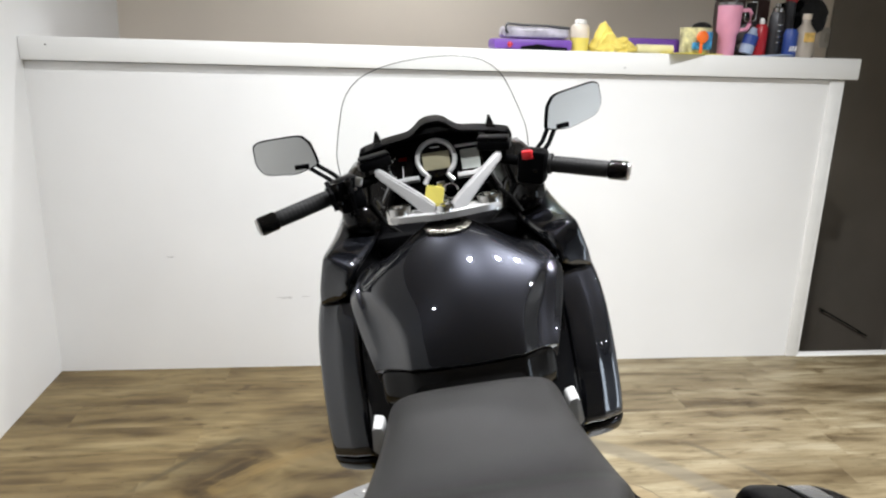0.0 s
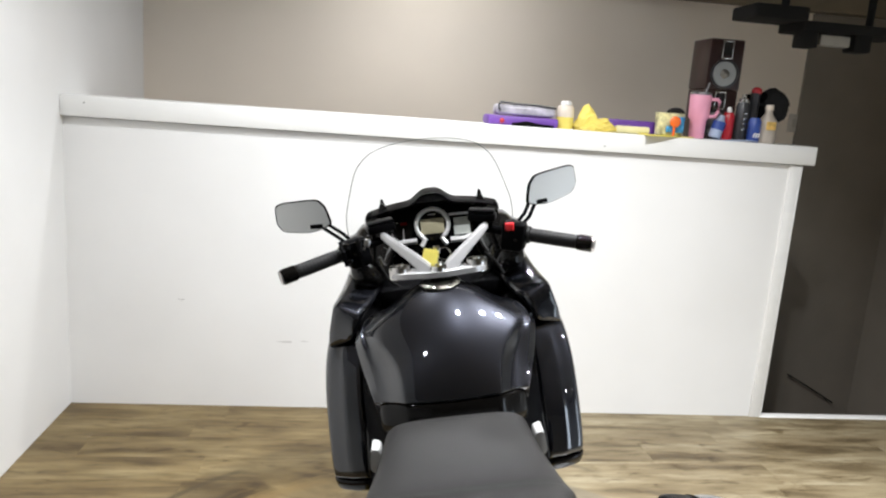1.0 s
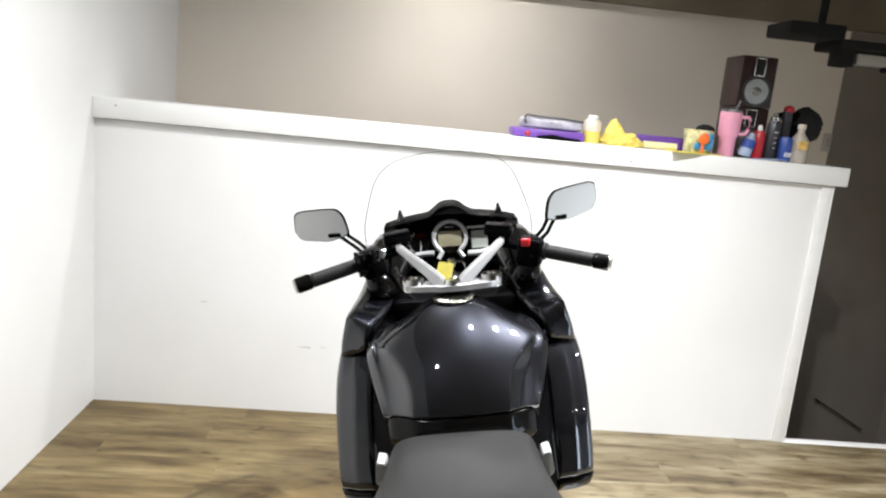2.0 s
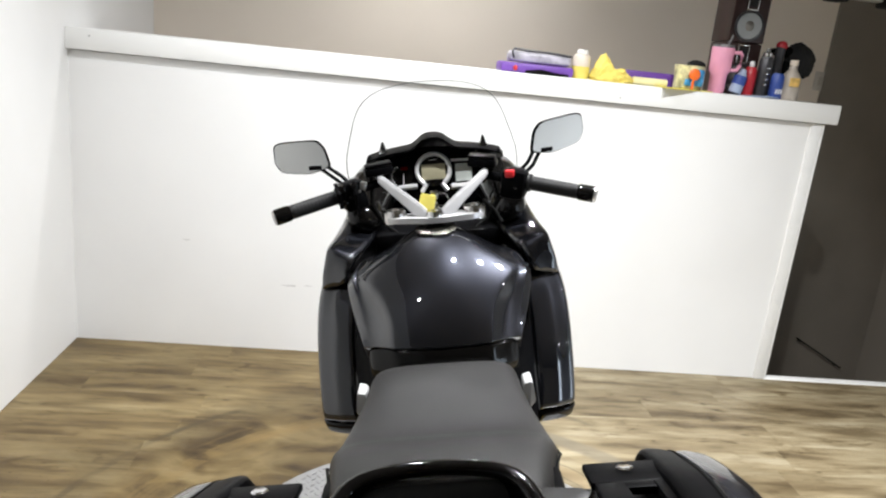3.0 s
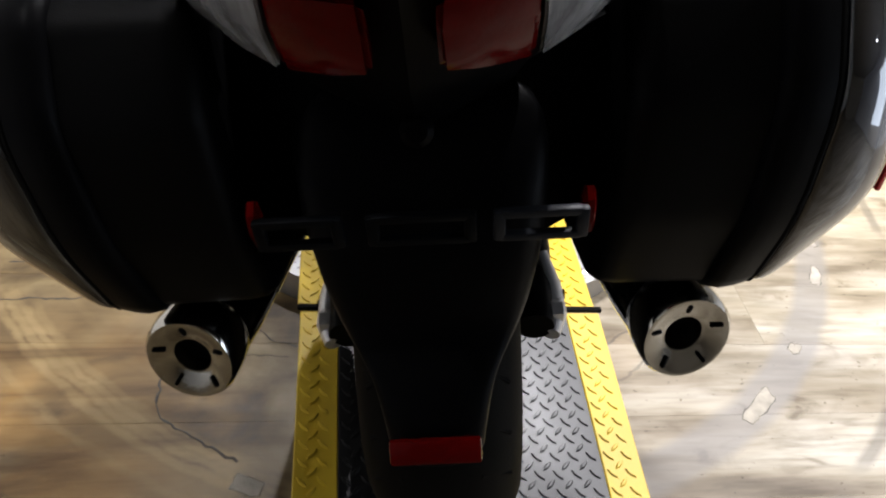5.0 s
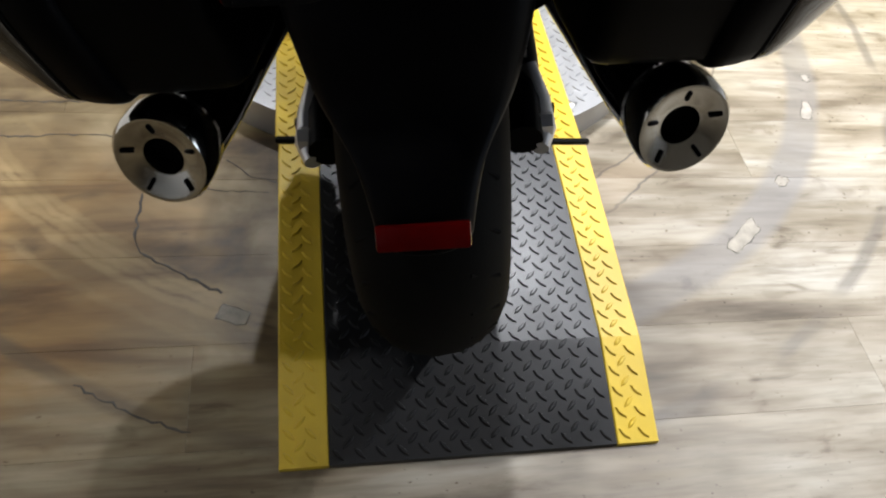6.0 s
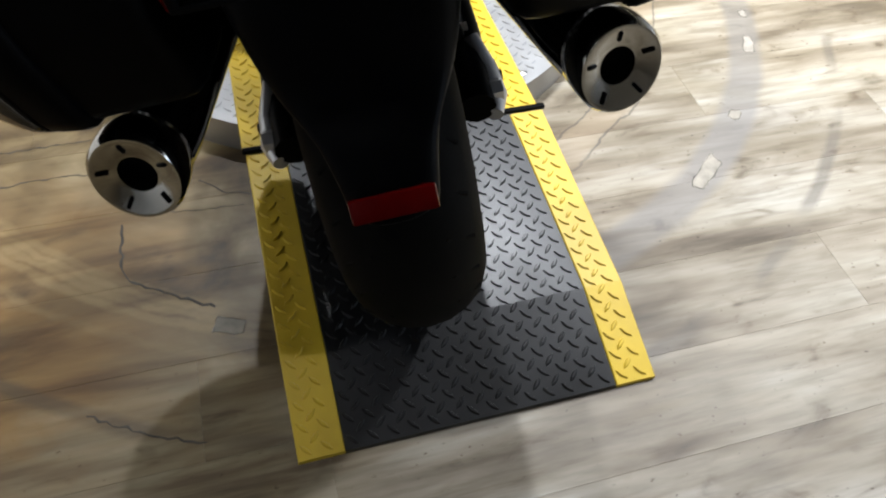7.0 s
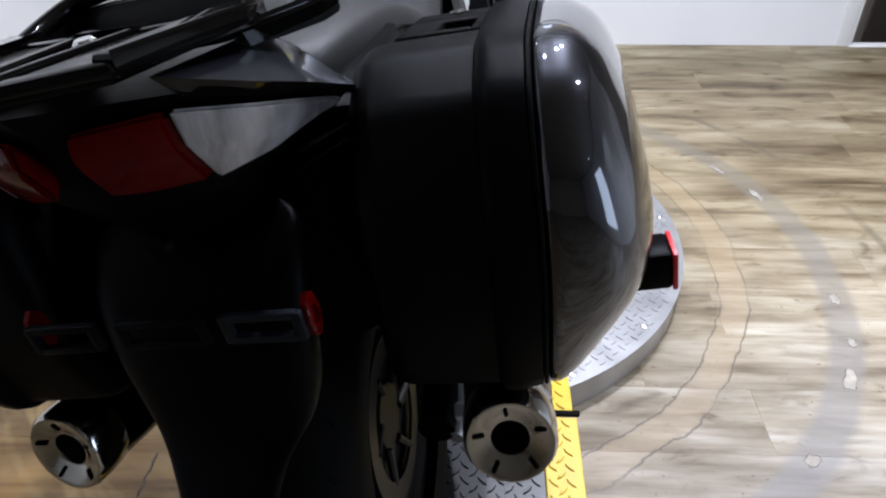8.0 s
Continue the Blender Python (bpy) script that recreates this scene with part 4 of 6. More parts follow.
for s in (-1, 1):
    body = part("pannier", loft(B(), [pan_ring(x, k, s, 0, BODY_PROFILE) for x, k in ((0.172, 0.86), (0.176, 0.92), (0.186, 0.955), (0.20, 0.965), (0.24, 0.968), (0.298, 0.972))]), GRAIN_BLACK, bike, "grained black plastic side case")
    part("rim_band", loft(B(), [pan_ring(x, k, s) for x, k in ((0.286, 0.93), (0.288, 0.985), (0.294, 1.012), (0.303, 1.020), (0.318, 1.012), (0.331, 0.998), (0.333, 0.96))]), SATIN_BLACK, body, "black raised rim band")
    part("lid", loft(B(), [lid_ring(x, k, s, dz) for x, k, dz in ((0.3355, 0.95, 0), (0.337, 0.996, 0), (0.352, 0.998, 0), (0.380, 0.975, 0.002), (0.403, 0.925, 0.004), (0.420, 0.85, 0.008), (0.431, 0.75, 0.010), (0.438, 0.60, 0.010), (0.441, 0.40, 0.010), (0.442, 0.15, 0.010))]), PAINT, body, "charcoal metallic domed case lid", sub=1)
    b = B()
    tube(b, [p for p in pan_ring(0.3345, 0.990, s)], 0.0024, 6, closed=True)
    part("seal", b, RUBBER, body)
    # carrying handle and lock plate, sloping forward
    HZ = lambda y: 0.876 - 0.20 * (y + 0.02)
    b = B()
    box(b, (s * 0.246, 0.112, HZ(0.112)), (0.104, 0.070, 0.012), 0.004, turn(-11.3, 0, 0))
    plate = part("lock_plate", b, SATIN_BLACK, body)
    b = B()
    for cx, cy, wx, wy in ((0.218, 0.028, 0.040, 0.102), (0.287, 0.028, 0.026, 0.102), (0.250, -0.014, 0.050, 0.020), (0.250, 0.068, 0.050, 0.022)):
        box(b, (s * cx, cy, HZ(cy)), (wx, wy, 0.012), 0.003, turn(-11.3, 0, 0))
    part("carry_handle", b, SATIN_BLACK, body)
    b = B()
    lathe(b, [(0.012, 0), (0.012, 0.004), (0.009, 0.006), (0.004, 0.0055)], 20, Matrix.Translation((s * 0.246, 0.117, HZ(0.117) + 0.005)) @ turn(-11.3, 0, 0).to_4x4())
    part("lock", b, CHROME, body, "round chrome key lock")
    b = B()
    if s < 0:
        box(b, (-0.238, -0.0275, 0.884), (0.022, 0.006, 0.008), 0.002)
        part("latch_mark", b, RED_PLASTIC, body)
    else:
        box(b, (0.421, -0.128, 0.664), (0.052, 0.040, 0.042), 0.005, turn(0, 0, 4))
        hold = part("reflector_bracket", b, SATIN_BLACK, body)
        b = B()
        box(b, (0.4485, -0.1265, 0.664), (0.005, 0.042, 0.042), 0.0015, turn(0, 0, 4))
        part("reflector", b, RED_PLASTIC, hold, "red side reflector")
for s in (-1, 1):
    for q in ([(s * 0.10, -0.05, 0.84), (s * 0.15, 0.02, 0.82), (s * 0.165, 0.10, 0.80)], [(s * 0.10, 0.20, 0.72), (s * 0.16, 0.15, 0.66), (s * 0.165, -0.05, 0.62)]):
        b = B()
        tube(b, q, 0.012, 8)
        part("pannier_bracket", b, SATIN_BLACK, bike)
    b = B()
    box(b, (s * 0.13, 0.03, 0.80), (0.07, 0.24, 0.10), 0.01)
    part("pannier_mount", b, SATIN_BLACK, bike)

for s in (-1, 1):
    b = B()
    loft(b, [both(q, s) for q in (
        [(0.06, -0.15, 0.80), (0.176, -0.10, 0.84), (0.176, -0.12, 0.62), (0.06, -0.17, 0.58)],
        [(0.06, 0.02, 0.84), (0.178, 0.02, 0.84), (0.178, 0.02, 0.56), (0.06, 0.02, 0.60)],
        [(0.06, 0.16, 0.82), (0.170, 0.16, 0.80), (0.170, 0.16, 0.60), (0.06, 0.16, 0.62)])])
    bmesh.ops.bevel(b, geom=list(b.edges), offset=0.01, segments=2, affect="EDGES")
    part("inner_guard", b, SATIN_BLACK, bike, "satin black inner guard beside the rear wheel")

# side fairings
def fair(z, rear, out, s):
    """Plan section of a side panel at height z: angular rear face with a ridge, then the outer skin."""
    w = 0.094
    pts = [(out - w, rear + 0.20), (out - w, rear + 0.060), (out - w, rear - 0.002), (out - w + 0.006, rear - 0.007), (out - 0.044, rear - 0.001), (out - 0.036, rear + 0.003), (out - 0.006, rear + 0.014), (out + 0.002, rear + 0.030),
           (out + 0.006, rear + 0.13), (out + 0.004, rear + 0.27), (out - 0.03, 1.36), (out - 0.11, 1.52), (out - 0.14, 1.50), (out - 0.085, 1.30)]
    return [Vector((s * x, y, z)) for x, y in pts]


for s in (-1, 1):
    lower = [fair(z, r, o, s) for z, r, o in ((0.594, 0.786, 0.2965), (0.597, 0.782, 0.299), (0.64, 0.790, 0.302), (0.72, 0.818, 0.303), (0.80, 0.862, 0.304), (0.85, 0.896, 0.299), (0.884, 0.922, 0.291), (0.892, 0.935, 0.283))]
    f = part("side_fairing", loft(B(), lower, creases=((4, 0.85), (5, 0.7), (2, 0.6), (3, 0.6), (6, 0.4))), PAINT, bike, "charcoal metallic side fairing panel", sub=2)
    part("fairing_trim", loft(B(), [fair(z, r, o, s) for z, r, o in ((0.552, 0.812, 0.285), (0.556, 0.800, 0.291), (0.562, 0.794, 0.294), (0.591, 0.783, 0.298), (0.5935, 0.786, 0.2965))], creases=((2, 0.8), (3, 0.8), (7, 0.6))), GLOSS_BLACK, f, "gloss black lower edge of the fairing", sub=1)
    # upper wedge: inner foot, inner brow, top ridge, outer brow, outer foot
    upper = [
        [(0.228, 0.905, 0.892), (0.222, 0.902, 0.905), (0.206, 0.915, 0.950), (0.252, 0.930, 0.978), (0.266, 0.930, 0.972), (0.282, 0.925, 0.912), (0.286, 0.925, 0.880)],
        [(0.226, 0.925, 0.886), (0.220, 0.920, 0.905), (0.180, 0.945, 0.963), (0.252, 0.950, 0.985), (0.268, 0.950, 0.978), (0.287, 0.948, 0.912), (0.292, 0.948, 0.872)],
        [(0.222, 1.00, 0.880), (0.215, 1.00, 0.91), (0.150, 1.02, 0.978), (0.228, 1.05, 1.000), (0.250, 1.05, 0.992), (0.289, 1.04, 0.915), (0.296, 1.04, 0.870)],
        [(0.215, 1.15, 0.88), (0.205, 1.15, 0.92), (0.150, 1.15, 0.99), (0.218, 1.16, 1.020), (0.242, 1.16, 1.012), (0.275, 1.16, 0.93), (0.283, 1.16, 0.87)],
        [(0.19, 1.30, 0.88), (0.18, 1.30, 0.93), (0.14, 1.30, 1.01), (0.200, 1.31, 1.052), (0.226, 1.31, 1.045), (0.252, 1.31, 0.96), (0.260, 1.31, 0.88)],
        [(0.12, 1.45, 0.88), (0.11, 1.45, 0.93), (0.09, 1.45, 0.99), (0.140, 1.46, 1.030), (0.165, 1.46, 1.022), (0.190, 1.46, 0.95), (0.192, 1.46, 0.88)],
    ]
    b = loft(B(), [both(q, s) for q in upper], creases=((1, 0.8), (2, 0.7), (3, 0.75), (4, 0.5), (5, 0.3), (6, 0.6)))
    layer = b.edges.layers.float["crease_edge"]
    b.verts.ensure_lookup_table()
    for k in range(7):
        b.edges.get((b.verts[k], b.verts[(k + 1) % 7]))[layer] = 0.75
    part("upper_fairing", b, PAINT, bike, "charcoal metallic angular upper fairing", sub=2)
    b = B()
    loft(b, [both(q, s) for q in (
        [(0.200, 0.850, 0.925), (0.208, 0.850, 0.900), (0.204, 0.845, 0.850), (0.196, 0.815, 0.78), (0.202, 0.785, 0.70), (0.208, 0.770, 0.60)],
        [(0.209, 0.872, 0.930), (0.212, 0.870, 0.900), (0.208, 0.858, 0.840), (0.202, 0.824, 0.78), (0.207, 0.790, 0.70), (0.212, 0.774, 0.60)],
        [(0.208, 1.0, 0.930), (0.211, 1.0, 0.900), (0.207, 1.0, 0.840), (0.201, 1.0, 0.78), (0.206, 1.0, 0.70), (0.211, 1.0, 0.60)],
        [(0.185, 1.0, 0.930), (0.19, 1.0, 0.900), (0.19, 1.0, 0.840), (0.18, 1.0, 0.78), (0.19, 1.0, 0.70), (0.19, 1.0, 0.60)],
        [(0.200, 0.850, 0.925), (0.208, 0.850, 0.900), (0.204, 0.845, 0.850), (0.196, 0.815, 0.78), (0.202, 0.785, 0.70), (0.208, 0.770, 0.60)])], ring=False)
    bmesh.ops.remove_doubles(b, verts=b.verts, dist=0.0005)
    part("inner_fairing", b, GLOSS_BLACK, bike, "gloss black inner fairing strip")

# dark fill panels between tank and fairing
for s in (-1, 1):
    b = B()
    loft(b, [both(q, s) for q in (
        [(0.150, 0.72, 0.74), (0.205, 0.80, 0.74), (0.205, 0.76, 0.58), (0.150, 0.70, 0.58)],
        [(0.165, 0.82, 0.80), (0.206, 0.865, 0.84), (0.206, 0.84, 0.58), (0.150, 0.80, 0.58)],
        [(0.160, 0.93, 0.885), (0.210, 0.93, 0.90), (0.215, 0.92, 0.60), (0.150, 0.92, 0.60)],
        [(0.090, 1.04, 0.945), (0.200, 1.04, 0.955), (0.215, 1.04, 0.62), (0.10, 1.04, 0.62)],
        [(0.090, 1.16, 0.960), (0.210, 1.16, 0.985), (0.228, 1.16, 0.64), (0.10, 1.16, 0.64)])])
    part("fill_panel", b, SATIN_BLACK, bike, "satin black fill panel beside the tank")

# inner cowl under the bars and round the dash
for s in (-1, 1):
    b = B()
    loft(b, [both(q, s) for q in (
        [(0.205, 1.00, 1.085), (0.222, 1.02, 1.04), (0.235, 1.00, 0.985), (0.15, 1.00, 0.97), (0.12, 1.04, 1.00)],
        [(0.212, 1.10, 1.105), (0.232, 1.12, 1.06), (0.245, 1.12, 1.00), (0.14, 1.12, 0.98), (0.11, 1.12, 1.02)],
        [(0.200, 1.22, 1.130), (0.235, 1.24, 1.10), (0.255, 1.24, 1.02), (0.13, 1.24, 1.00), (0.10, 1.22, 1.05)],
        [(0.170, 1.34, 1.150), (0.215, 1.36, 1.11), (0.235, 1.38, 1.02), (0.12, 1.38, 1.00), (0.09, 1.34, 1.06)])])
    part("inner_cowl", b, GLOSS_BLACK, bike, "black inner cowl beside the handlebar", sub=1)
b = B()
box(b, (0, 1.13, 0.955), (0.32, 0.24, 0.06), 0.02)
part("cowl_floor", b, SATIN_BLACK, bike)
# front cowl with headlamp
nose = part("front_cowl", loft(B(), [[Vector((x, y, z)) for x, z in ((-w, z0), (-w * 0.8, z1), (0, z1 + 0.02), (w * 0.8, z1), (w, z0), (w * 0.7, z2), (0, z2 - 0.02), (-w * 0.7, z2))] for y, w, z0, z1, z2 in (
    (1.36, 0.235, 1.02, 1.10, 0.88), (1.50, 0.215, 0.98, 1.06, 0.84), (1.64, 0.165, 0.93, 1.00, 0.82), (1.74, 0.09, 0.90, 0.94, 0.82), (1.77, 0.04, 0.88, 0.90, 0.84))]), PAINT, bike, sub=2)

# dashboard
b = B()
slab(b, rounded([(-0.165, 1.045), (-0.175, 1.115), (-0.085, 1.150), (0.085, 1.150), (0.175, 1.115), (0.165, 1.045), (0.09, 1.02), (-0.09, 1.02)], 0.2, 3), lambda u, v, w: Vector((u, 1.285 + (v - 1.09) * 0.35 + w, v)), 0.05)
dash = part("dashboard", b, GRAIN_BLACK, bike, "black instrument panel with three dials")
b = B()
hump = []
for k in range(25):
    x = -0.185 + 0.37 * k / 24
    z = 1.136 + 0.024 * max(0.0, 1 - (abs(x) / 0.185) ** 2.5) + 0.030 * math.exp(-abs(x / 0.046) ** 3.5)
    hump.append((x, z))
loft(b, [[Vector((x, 1.245 + 0.25 * x * x, z - 0.006)) for x, z in hump], [Vector((x, 1.240 + 0.25 * x * x, z)) for x, z in hump], [Vector((x, 1.30, z + 0.010)) for x, z in hump],
             [Vector((x * 1.1, 1.40, z - 0.02)) for x, z in hump], [Vector((x * 1.15, 1.48, z - 0.075)) for x, z in hump]], ring=False)
visor = part("visor", b, SATIN_BLACK, dash, "matt black dash visor with a raised hump")
visor.modifiers.clear()
md = visor.modifiers.new("shell", "SOLIDIFY")
md.thickness = 0.006
for s in (-1, 1):
    b = B()
    loft(b, [[Vector((s * x, y, z)) for x, y, z in q] for q in (
        [(0.122, 1.262, 1.135), (0.158, 1.262, 1.130), (0.158, 1.31, 1.130), (0.122, 1.31, 1.135)], [(0.138, 1.285, 1.182), (0.143, 1.285, 1.181), (0.143, 1.30, 1.181), (0.138, 1.30, 1.182)])])
    part("screen_mount", b, GLOSS_BLACK, dash)


def dial(x, z):
    return Matrix.Translation((x, 1.280, z)) @ turn(70, 0, 0).to_4x4()


m = dial(-0.003, 1.092)
b = B()
pts = []
for k in range(31):
    a = radians(-60 + 300 * k / 30)
    pts.append(m @ Vector((0.046 * math.cos(a), 0.046 * math.sin(a), 0.012)))
pts = [m @ Vector((0.036, -0.060, 0.012))] + pts + [m @ Vector((-0.036, -0.060, 0.012))]
tube(b, pts, 0.0064, 14)
gauge = part("speedometer", b, BRIGHT_SILVER, dash, "silver-ringed central gauge")
part("gauge_face", lathe(B(), [(0.046, 0.0), (0.046, 0.006), (0.044, 0.007)], 32, m), GLOSS_BLACK, gauge)
b = B()
box(b, m @ Vector((0, -0.004, 0.008)), (0.068, 0.044, 0.003), 0.001, m.to_3x3())
part("lcd", b, LCD, gauge, "olive-tinted blank display")
b = B()
for k in range(4):
    box(b, m @ Vector((-0.009 + 0.006 * k, 0.030, 0.008)), (0.0045, 0.0022, 0.001), 0, m.to_3x3())
part("dial_mark", b, WHITE_TRIM, gauge)
m = dial(0.083, 1.083)
b = B()
box(b, m @ Vector((0, -0.002, 0.004)), (0.060, 0.064, 0.010), 0.003, m.to_3x3())
disp = part("trip_display", b, GLOSS_BLACK, dash)
b = B()
box(b, m @ Vector((-0.002, -0.002, 0.010)), (0.046, 0.050, 0.002), 0.0005, m.to_3x3())
part("lcd", b, LCD_GREY, disp, "pale grey blank display")
for q, r in (((( -0.038, -0.040, 0.010), (0.0, -0.041, 0.012), (0.042, -0.030, 0.012)), 0.0085), (((-0.036, 0.034, 0.009), (0.036, 0.033, 0.009)), 0.0038)):
    b = B()
    tube(b, [m @ Vector(p) for p in q], r, 8)
    part("bezel", b, BRIGHT_SILVER, disp, "silver bezel")
m = dial(-0.095, 1.083)
b = B()
lathe(b, [(0.034, 0), (0.034, 0.006), (0.031, 0.007)], 28, m)
temp = part("warning_panel", b, GLOSS_BLACK, dash)
b = B()
for k in range(9):
    a = radians(110 + 16 * k)
    rod(b, m @ Vector((0.024 * math.cos(a), 0.024 * math.sin(a), 0.007)), m @ Vector((0.029 * math.cos(a), 0.029 * math.sin(a), 0.008)), 0.0009, 0.0009, 6)
rod(b, m @ Vector((0.006, -0.026, 0.009)), m @ Vector((0.008, 0.004, 0.009)), 0.0012, 0.001, 6)
part("scale_mark", b, WHITE_TRIM, temp)
b = B()
box(b, m @ Vector((0.010, 0.020, 0.008)), (0.020, 0.010, 0.002), 0.0008, m.to_3x3())
part("warning_lamp", b, RED_LENS, temp, "dull red warning lamp")
b = B()
tube(b, [m @ Vector((-0.010, -0.036, 0.008)), m @ Vector((0.020, -0.034, 0.010)), m @ Vector((0.044, -0.034, 0.011))], 0.0080, 8)
part("bezel", b, BRIGHT_SILVER, temp, "silver bezel")

# windscreen
HALF = [(0.247, 1.06), (0.246, 1.10), (0.242, 1.135), (0.2335, 1.165), (0.2245, 1.195), (0.2145, 1.225), (0.206, 1.250), (0.197, 1.271), (0.185, 1.291), (0.169, 1.309), (0.150, 1.324), (0.128, 1.3345), (0.10, 1.3425), (0.07, 1.3480), (0.035, 1.3512), (0.0, 1.352)]
HALF = [(w, 1.10 + (z - 1.10) * 0.945) if z > 1.10 else (w, z) for w, z in HALF]
edge = [(-x - 0.008, z) for x, z in HALF] + [(x - 0.008, z) for x, z in reversed(HALF[:-1])]


def on_screen(x, z):
    return Vector((x * 1.02, 1.300 + (1.35 - z) * 0.55 - 0.9 * x * x, z))


b = B()
rows = []
N = 24
for z, w in sorted((zz, ww) for ww, zz in HALF[:-1]) + [(HALF[-1][1], 0.03)]:
    rows.append([on_screen(-0.008 + w * (2 * k / N - 1), z) for k in range(N + 1)])
loft(b, rows, ring=False)
screen = part("windscreen", b, SCREEN, bike, "clear polycarbonate windscreen")
screen.modifiers.clear()
b = B()
tube(b, [on_screen(x, z) for x, z in edge], 0.0013, 6)
part("screen_edge", b, SCREEN_EDGE, screen)

# mirrors
for s in (-1, 1):
    c = Vector((-0.365, 1.262, 1.160)) if s < 0 else Vector((0.345, 1.268, 1.173))
    rot = turn(4 if s < 0 else 6, 0, -6 if s < 0 else 27)
    tip = turn(0, 0, 0 if s < 0 else 7).to_2x2()
    base = [(-0.070, 0.042), (0.044, 0.045), (0.064, 0.022), (0.075, -0.030), (0.052, -0.040), (0.014, -0.050), (-0.058, -0.042), (-0.074, -0.014)]
    grow = 1.06 if s < 0 else 1.2
    out = [tuple(tip @ Vector((-s * u * grow, v))) for u, v in rounded(base, 0.27, 5)]
    put = lambda u, v, w: c + rot @ Vector((u, w, v))
    b = B()
    loft(b, [[put(u * k, v * k, w) for u, v in out] for k, w in ((0.97, -0.002), (1.02, 0.0), (1.02, 0.004), (0.90, 0.010), (0.55, 0.016))])
    mir = part("mirror", b, SATIN_BLACK, bike, "black rear-view mirror on twin stalks")
    b = B()
    slab(b, [(u * 0.96, v * 0.96) for u, v in out], lambda u, v, w: put(u, v, -0.0045 + w), 0.003)
    part("mirror_glass", b, MIRROR, mir, "clean mirror glass", smooth=False)
    b = B()
    box(b, put(-0.036 * s, -0.036 - 0.004 * s, -0.006), (0.036, 0.004, 0.012), 0.002, rot)
    part("mirror_tab", b, SATIN_BLACK, mir)
    b = B()
    for dx, dz in ((0.0, 0.0), (0.022, -0.010)):
        tube(b, [put(-0.062 * s + dx * s, -0.030 + dz * 0.3, 0.012), (s * (0.258 + dx * 0.6), 1.235, 1.105 + dz), (s * (0.225 + dx * 0.4), 1.22, 1.075 + dz)], 0.0055, 8)
    part("mirror_stalk", b, SATIN_BLACK, mir)
    b = B()
    box(b, (s * 0.224, 1.225, 1.075), (0.05, 0.09, 0.04), 0.014, turn(0, 20 * s, 0))
    part("mirror_base", b, GLOSS_BLACK, mir)

# triple clamp, handlebars and controls
b = B()
out = [(-0.094, 0.908), (-0.116, 0.925), (-0.118, 0.955), (-0.098, 0.972), (-0.074, 0.962), (-0.05, 0.948), (0.05, 0.948), (0.074, 0.962), (0.098, 0.972), (0.118, 0.955), (0.116, 0.925), (0.094, 0.908), (0.05, 0.898), (0.02, 0.890), (-0.02, 0.890), (-0.05, 0.898)]
slab(b, rounded(out, 0.3, 3), lambda u, v, w: Vector((u, v, 1.031 + w)), 0.013, 0.004)
clamp = part("triple_clamp", b, SILVER, bike, "silver cast top yoke")
for s in (-1, 1):
    b = B()
    lathe(b, [(0.0275, -0.012), (0.0275, 0.012), (0.025, 0.018), (0.019, 0.018), (0.0185, 0.013), (0.013, 0.013), (0.012, 0.020), (0.004, 0.021)], 28, Matrix.Translation((s * 0.094, 0.944, 1.040)))
    part("fork_cap", b, STEEL, clamp, "polished round fork cap")
b = B()
lathe(b, [(0.022, 0), (0.022, 0.008), (0.019, 0.015), (0.009, 0.015), (0.007, 0.010)], 24, Matrix.Translation((0, 0.915, 1.042)))
part("steering_nut", b, CHROME, clamp, "polished steering stem nut")
b = B()
lathe(b, [(0.016, 0), (0.016, 0.010), (0.012, 0.014)], 20, Matrix.Translation((0.0, 0.985, 1.035)))
rod(b, (0, 0.985, 1.045), (0.0, 0.987, 1.072), 0.003, 0.003, 8)
box(b, (0, 0.988, 1.079), (0.018, 0.004, 0.022), 0.003)
part("ignition_key", b, STEEL, clamp)
b = B()
pts = [(0.018 + 0.016 * math.cos(k * math.tau / 20), 0.972, 1.070 + 0.016 * math.sin(k * math.tau / 20)) for k in range(20)]
tube(b, pts, 0.0016, 6, closed=True)
part("key_ring", b, STEEL, clamp)
b = B()
slab(b, rounded([(-0.024, -0.016), (0.014, -0.022), (0.022, 0.010), (-0.014, 0.022)], 0.15, 3), lambda u, v, w: Vector((-0.016 + u, 0.952 + w + 0.25 * u, 1.072 + v)), 0.002)
part("key_tag", b, YELLOW_CARD, clamp, "yellow card key tag")
